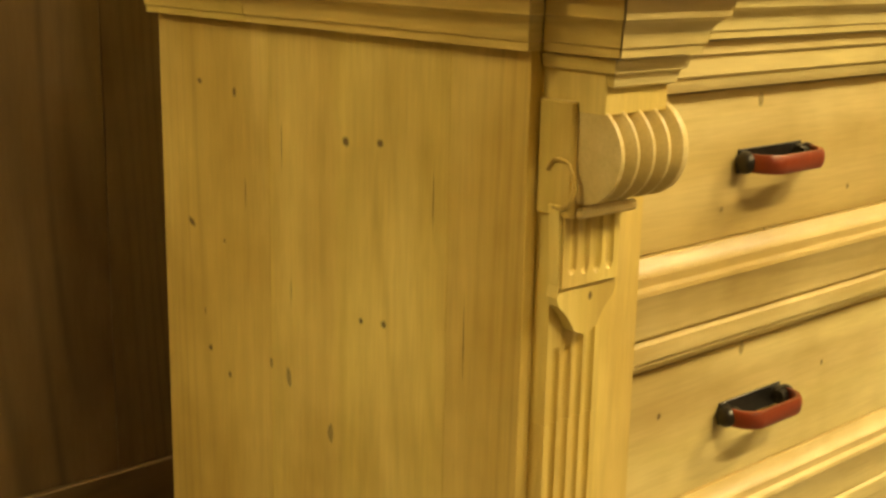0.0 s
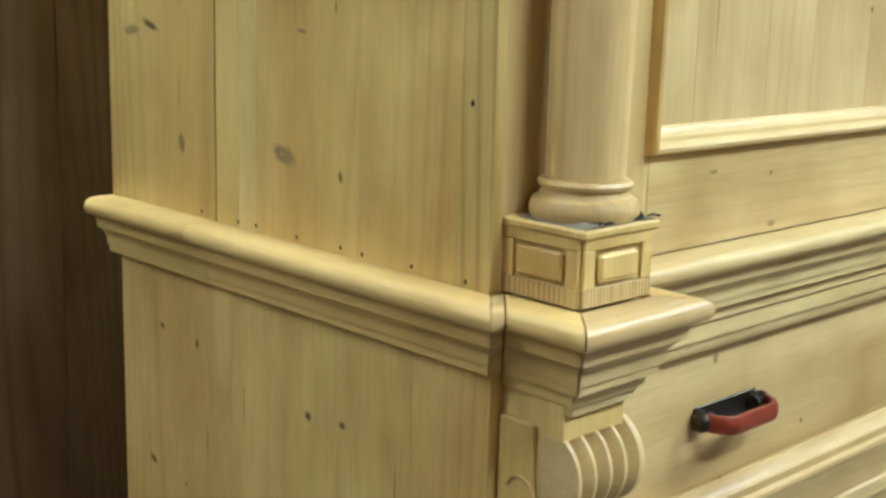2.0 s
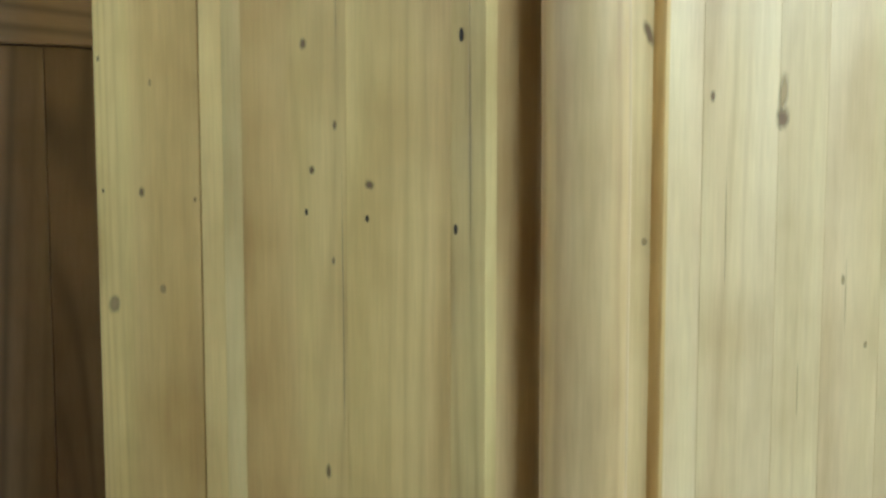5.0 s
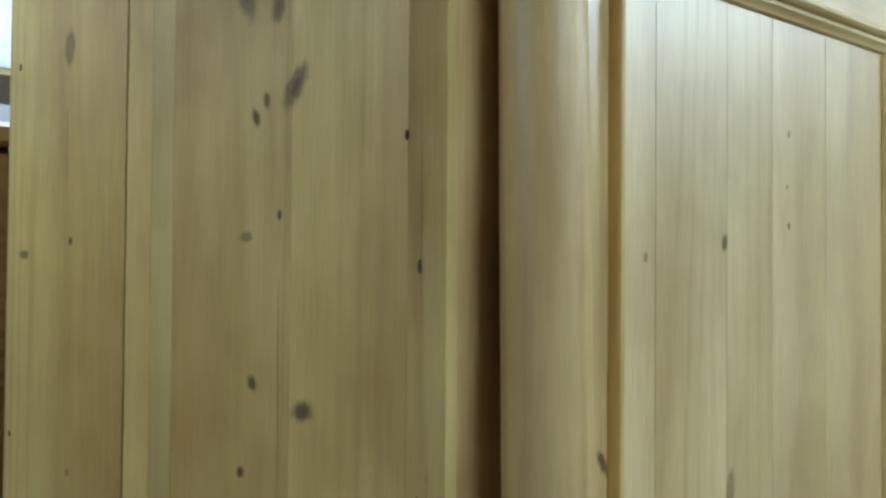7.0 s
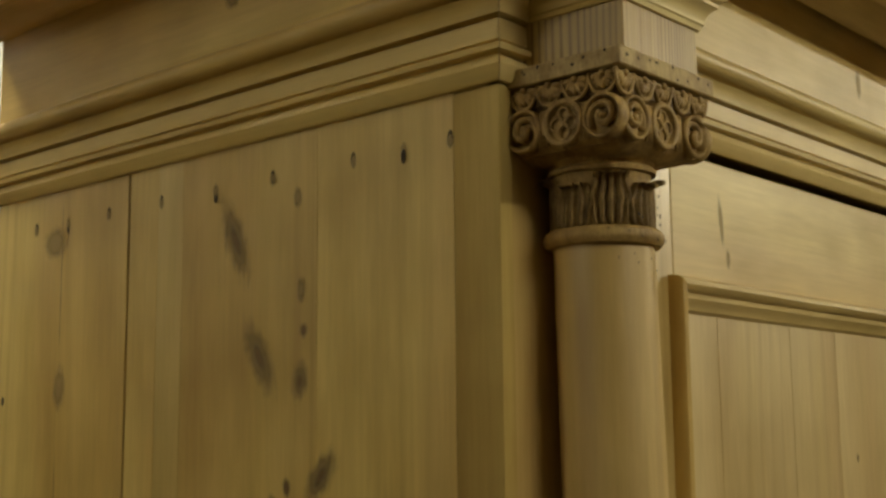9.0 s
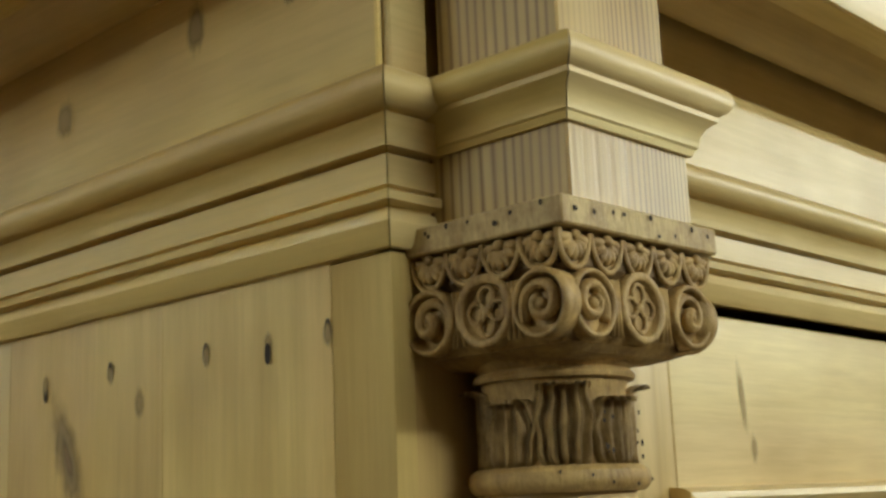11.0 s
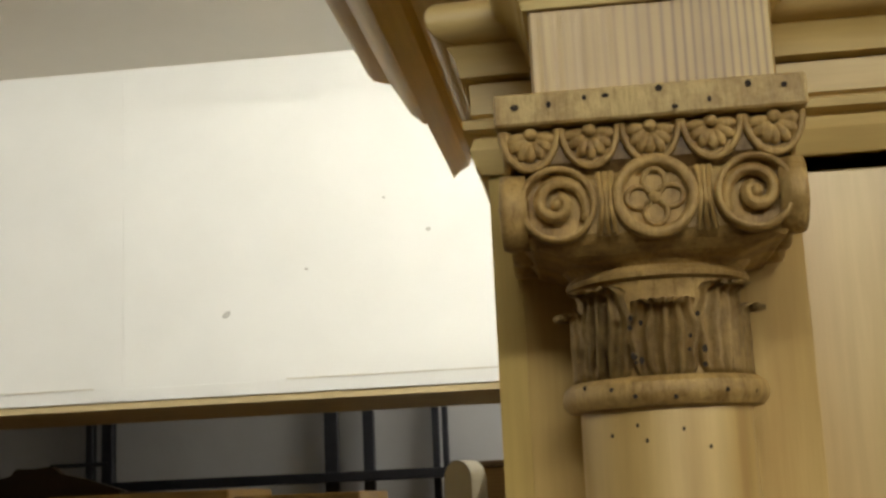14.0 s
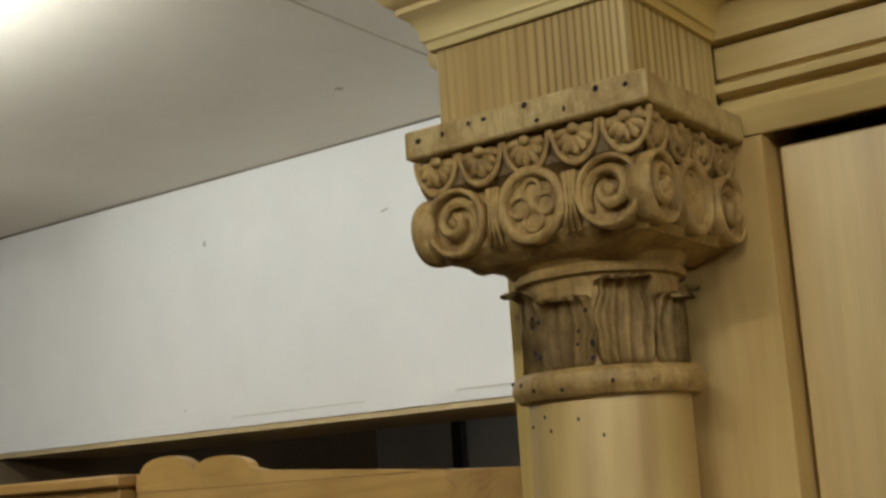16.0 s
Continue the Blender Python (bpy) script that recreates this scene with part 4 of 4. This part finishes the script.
for x0, x1, z1, y0 in ((-1.42, -0.96, 2.135, 2.75), (-0.93, -0.62, 2.115, 2.8)):
    c = thing("pine_cupboard", "pale pine cupboard with a plain flat top, far off", "cupboard", "far cupboards")
    part("body", box(x0, x1, y0, y0 + 0.4, 0.0, z1 - 0.03, 0.004), pine_far, c)
    part("top", box(x0 - 0.02, x1 + 0.02, y0 - 0.02, y0 + 0.42, z1 - 0.0295, z1, 0.004), pine_far, c)
c = thing("pine_cupboard", "brown pine cupboard with a thin dark top edge, far off", "cupboard", "far cupboards")
part("body", box(-0.27, 0.40, 2.72, 3.12, 0.0, 2.160, 0.004), pine_far, c)
part("top", box(-0.315, 0.44, 2.69, 3.14, 2.1605, 2.176, 0.004), pine_brown_x, c)
arch = thing("bed_end", "pale cream bed end with a rounded top, leaning by the cupboard", "bed end")
bm = bmesh.new()
line = [(-0.352, 0.0), (-0.284, 0.0)] + [(-0.318 + 0.034 * math.cos(radians(a)), 2.130 + 0.048 * math.sin(radians(a))) for a in range(0, 181, 15)]
f = bm.faces.new([bm.verts.new((x, 2.60, z)) for x, z in line])
r = bmesh.ops.extrude_face_region(bm, geom=[f])
bmesh.ops.translate(bm, vec=(0.03, 0.08, 0), verts=[v for v in r["geom"] if isinstance(v, bmesh.types.BMVert)])
part("board", bm, cream_paint, arch)


# ---- knots, stains and nail holes ----
def on_side(y, z, w, h, tilt=0, kind="dark"):
    if z > 1.9 and kind == "dark" and h > 0.025:
        knot(upper, "x", y, z, w * 1.7, h * 1.45, tilt, "smear", 0.0)
        w, h = w * 0.6, h * 0.6
    return knot(upper, "x", y, z, w, h, tilt, kind, 0.0)


def on_base(y, z, w, h, tilt=0, kind="dark"):
    return knot(base, "x", y, z, w, h, tilt, kind, 0.006)


def on_front(x, z, w, h, tilt=0, kind="dark", at=0.010):
    return knot(door_left, "y", x, z, w, h, tilt, kind, at)


on_side(0.181, 0.965, 0.010, 0.020, 10)
on_side(0.268, 0.976, 0.056, 0.028, -15, "soft")
on_side(0.270, 0.977, 0.026, 0.014, -15, "soft")
on_side(0.449, 0.968, 0.016, 0.030, 8, "soft")
on_side(0.183, 1.300, 0.012, 0.019)
on_side(0.142, 1.211, 0.016, 0.014)
on_side(0.195, 1.137, 0.006, 0.008)
on_side(0.190, 1.118, 0.004, 0.022)
on_side(0.240, 1.095, 0.022, 0.006, -10, "soft")
on_side(0.509, 1.090, 0.050, 0.013, -18)
on_side(0.549, 1.083, 0.045, 0.016, 4, "soft")
on_side(0.033, 1.245, 0.014, 0.010, 0, "soft")
on_side(0.214, 1.673, 0.015, 0.016, 15)
on_side(0.170, 1.603, 0.008, 0.014)
on_side(0.203, 1.564, 0.012, 0.012)
on_side(0.124, 1.554, 0.018, 0.011)
on_side(0.173, 1.487, 0.007, 0.012)
on_side(0.500, 1.532, 0.016, 0.018, -12)
on_side(0.395, 1.529, 0.008, 0.008)
on_side(0.460, 1.434, 0.017, 0.014, 0, "soft")
on_side(0.565, 1.407, 0.042, 0.030, 20, "soft")
on_side(0.478, 1.645, 0.007, 0.012, 0, "soft")
on_side(0.138, 1.728, 0.040, 0.026, 8)
on_side(0.200, 1.746, 0.016, 0.022, 25)
on_side(0.168, 1.882, 0.010, 0.014)
on_side(0.210, 1.865, 0.024, 0.012, 0, "soft")
on_side(0.478, 1.867, 0.012, 0.014)
on_side(0.565, 1.855, 0.030, 0.014, 0, "soft")
on_side(0.484, 2.052, 0.012, 0.016)
on_side(0.484, 2.055, 0.026, 0.056, 0, "soft")
on_side(0.216, 2.068, 0.020, 0.060, 28)
on_side(0.172, 2.049, 0.015, 0.028, -10)
on_side(0.168, 2.085, 0.012, 0.016)
on_side(0.150, 1.983, 0.018, 0.046, -38)
on_side(0.185, 1.975, 0.012, 0.022, 10)
on_side(0.199, 1.962, 0.015, 0.024, 26)
on_side(0.245, 2.157, 0.020, 0.068, 24)
on_side(0.171, 2.114, 0.012, 0.026, 0, "soft")
on_side(0.175, 2.181, 0.012, 0.022, 0, "soft")
on_side(0.497, 2.184, 0.050, 0.040, 0, "soft")
# fine checks that run with the grain
for y, z, h in ((0.345, 0.700, 0.075), (0.330, 0.545, 0.050), (0.415, 0.640, 0.060), (0.060, 0.560, 0.120), (0.105, 0.680, 0.090)):
    on_base(y, z, 0.0022, h, 0, "dark")
for y, z, h in ((0.160, 1.45, 0.300), (0.168, 1.75, 0.240), (0.486, 2.150, 0.200), (0.487, 1.960, 0.120), (0.008, 1.20, 0.260), (0.004, 1.60, 0.300), (0.452, 1.02, 0.060), (0.012, 1.88, 0.220)):
    on_side(y, z, 0.0024, h, 0.4, "soft")
for x, z, h in ((0.330, 1.120, 0.120), (0.338, 1.500, 0.160), (0.470, 1.330, 0.090), (0.560, 1.420, 0.120)):
    on_front(x, z, 0.0026, h, 0.5, "soft")
for y, z, h in ((0.013, 1.047, 0.008), (0.016, 1.239, 0.010), (0.014, 1.671, 0.014), (0.127, 1.526, 0.008), (0.211, 1.527, 0.008), (0.020, 1.524, 0.011),
                (0.027, 1.935, 0.011), (0.013, 1.840, 0.014), (0.578, 2.046, 0.011), (0.588, 1.673, 0.008), (0.584, 1.530, 0.007)):
    on_side(y, z, 0.0045, h * 0.75, 0, "hole")
for k in range(9):
    y = (0.028, 0.070, 0.118, 0.203, 0.270, 0.340, 0.415, 0.478, 0.530)[k]
    on_side(y, 2.2005 - 0.006 * (k % 3 == 1), 0.0045, 0.010, 0, "hole")
    on_side(y, 2.199, 0.009, 0.016, 0, "soft")
for k in range(8):
    on_side(0.015 + 0.055 * k + 0.012 * (k % 3), 0.8985 + 0.001 * (k % 2), 0.0040, 0.0045, 0, "hole")
on_base(0.210, 0.542, 0.010, 0.010)
on_base(0.174, 0.547, 0.013, 0.013)
on_base(0.529, 0.587, 0.026, 0.013, -30)
on_base(0.505, 0.754, 0.017, 0.010, -10)
on_base(0.434, 0.748, 0.010, 0.016)
on_base(0.235, 0.719, 0.017, 0.015)
on_base(0.182, 0.724, 0.014, 0.012)
on_base(0.460, 0.577, 0.006, 0.008)
on_base(0.495, 0.441, 0.013, 0.012)
on_base(0.454, 0.419, 0.009, 0.012, 20)
on_base(0.505, 0.484, 0.005, 0.014)
on_base(0.260, 0.407, 0.014, 0.030, 0, "soft")
on_base(0.335, 0.448, 0.012, 0.034, 8, "soft")
on_base(0.369, 0.456, 0.008, 0.018, 0, "soft")
on_base(0.042, 0.406, 0.006, 0.012)
on_front(0.444, 0.902, 0.024, 0.010, 0, "soft", 0.0028)
on_front(0.436, 0.957, 0.007, 0.008, 0, "dark", 0.0028)
on_front(0.330, 0.966, 0.020, 0.006, 0, "soft", 0.0028)
on_front(0.356, 1.220, 0.010, 0.016)
on_front(0.632, 1.127, 0.007, 0.014)
on_front(0.605, 1.362, 0.010, 0.012, 0, "soft")
on_front(0.313, 1.629, 0.012, 0.017)
on_front(0.430, 1.609, 0.034, 0.036, -20)
on_front(0.430, 1.634, 0.024, 0.06, -8, "soft")
on_front(0.554, 1.438, 0.010, 0.018, 0, "soft")
on_front(0.419, 1.869, 0.017, 0.026, -15)
on_front(0.283, 1.853, 0.010, 0.014, 0, "soft")
on_front(0.549, 1.986, 0.007, 0.012)
on_front(0.545, 1.931, 0.006, 0.010)
on_front(0.549, 1.891, 0.008, 0.012)
on_front(0.209, 1.681, 0.016, 0.036, 30, "dark", 0.003)
on_front(0.207, 1.502, 0.012, 0.010, 0, "soft", 0.003)
on_front(0.299, 2.179, 0.010, 0.060, 6, "soft", 0.0028)
on_front(0.308, 2.149, 0.010, 0.024, 0, "soft", 0.0028)
for dz in (0.0, -0.281):
    knot(base, "y", 0.394, 0.757 + dz * 0.98, 0.014, 0.022, 0, "soft", 0.026)
knot(base, "y", 0.419, 0.611, 0.010, 0.012, 20, "dark", 0.026)
knot(base, "y", 0.584, 0.643, 0.008, 0.010, 0, "dark", 0.026)
knot(base, "y", 0.338, 0.646, 0.008, 0.010, 0, "soft", 0.026)
knot(base, "y", 0.564, 0.430, 0.009, 0.012, 0, "dark", 0.026)
knot(base, "y", 0.255, 0.436, 0.010, 0.012, 0, "dark", 0.026)
knot(base, "y", 0.224, 0.579, 0.006, 0.006, 0, "dark", 0.011)
knot(base, "y", 0.251, 0.578, 0.005, 0.005, 0, "soft", 0.011)
knot(upper, "x", 0.248, 2.350, 0.026, 0.034, 0, "soft", -0.004)
knot(upper, "x", 0.120, 2.368, 0.022, 0.040, 0, "soft", -0.004)
knot(upper, "x", 0.042, 2.362, 0.022, 0.014, 30, "soft", -0.004)
knot(upper, "y", 0.560, 2.345, 0.016, 0.044, 0, "soft", -0.008)


# ---- scuffs on the bulkhead ----
for x, z, w, h, tilt in ((-0.57, 2.59, 0.020, 0.014, 0), (-0.395, 2.737, 0.016, 0.012, 0), (-2.45, 2.885, 0.030, 0.050, 12), (-1.75, 2.86, 0.070, 0.014, 10), (-0.75, 2.50, 0.05, 0.03, 30),
                         (-2.55, 2.39, 0.020, 0.016, 0), (-0.30, 2.66, 0.03, 0.02, 0)):
    knot(bulkhead, "y", x, z, w * 0.6, h * 0.6, tilt, "scuff", 2.0995)
part("board_joint", box(-0.986, -0.9838, 2.0982, 2.0996, 2.353, CEIL - 0.006, 0), white_paint, bulkhead, "thin upright joint between boards")
for x0, x1, z in ((-0.62, -0.05, 2.353), (-1.55, -1.05, 2.3535), (-2.35, -1.85, 2.3528)):
    part("hairline_crack", box(x0, x1, 2.0968, 2.0995, z, z + 0.0022, 0), joint_mat, bulkhead)
part("ceiling_mark", tube([(-1.585, 1.74, CEIL - 0.001), (-1.585, 1.74, CEIL - 0.0005)], 0.012, 10), joint_mat, ceiling)
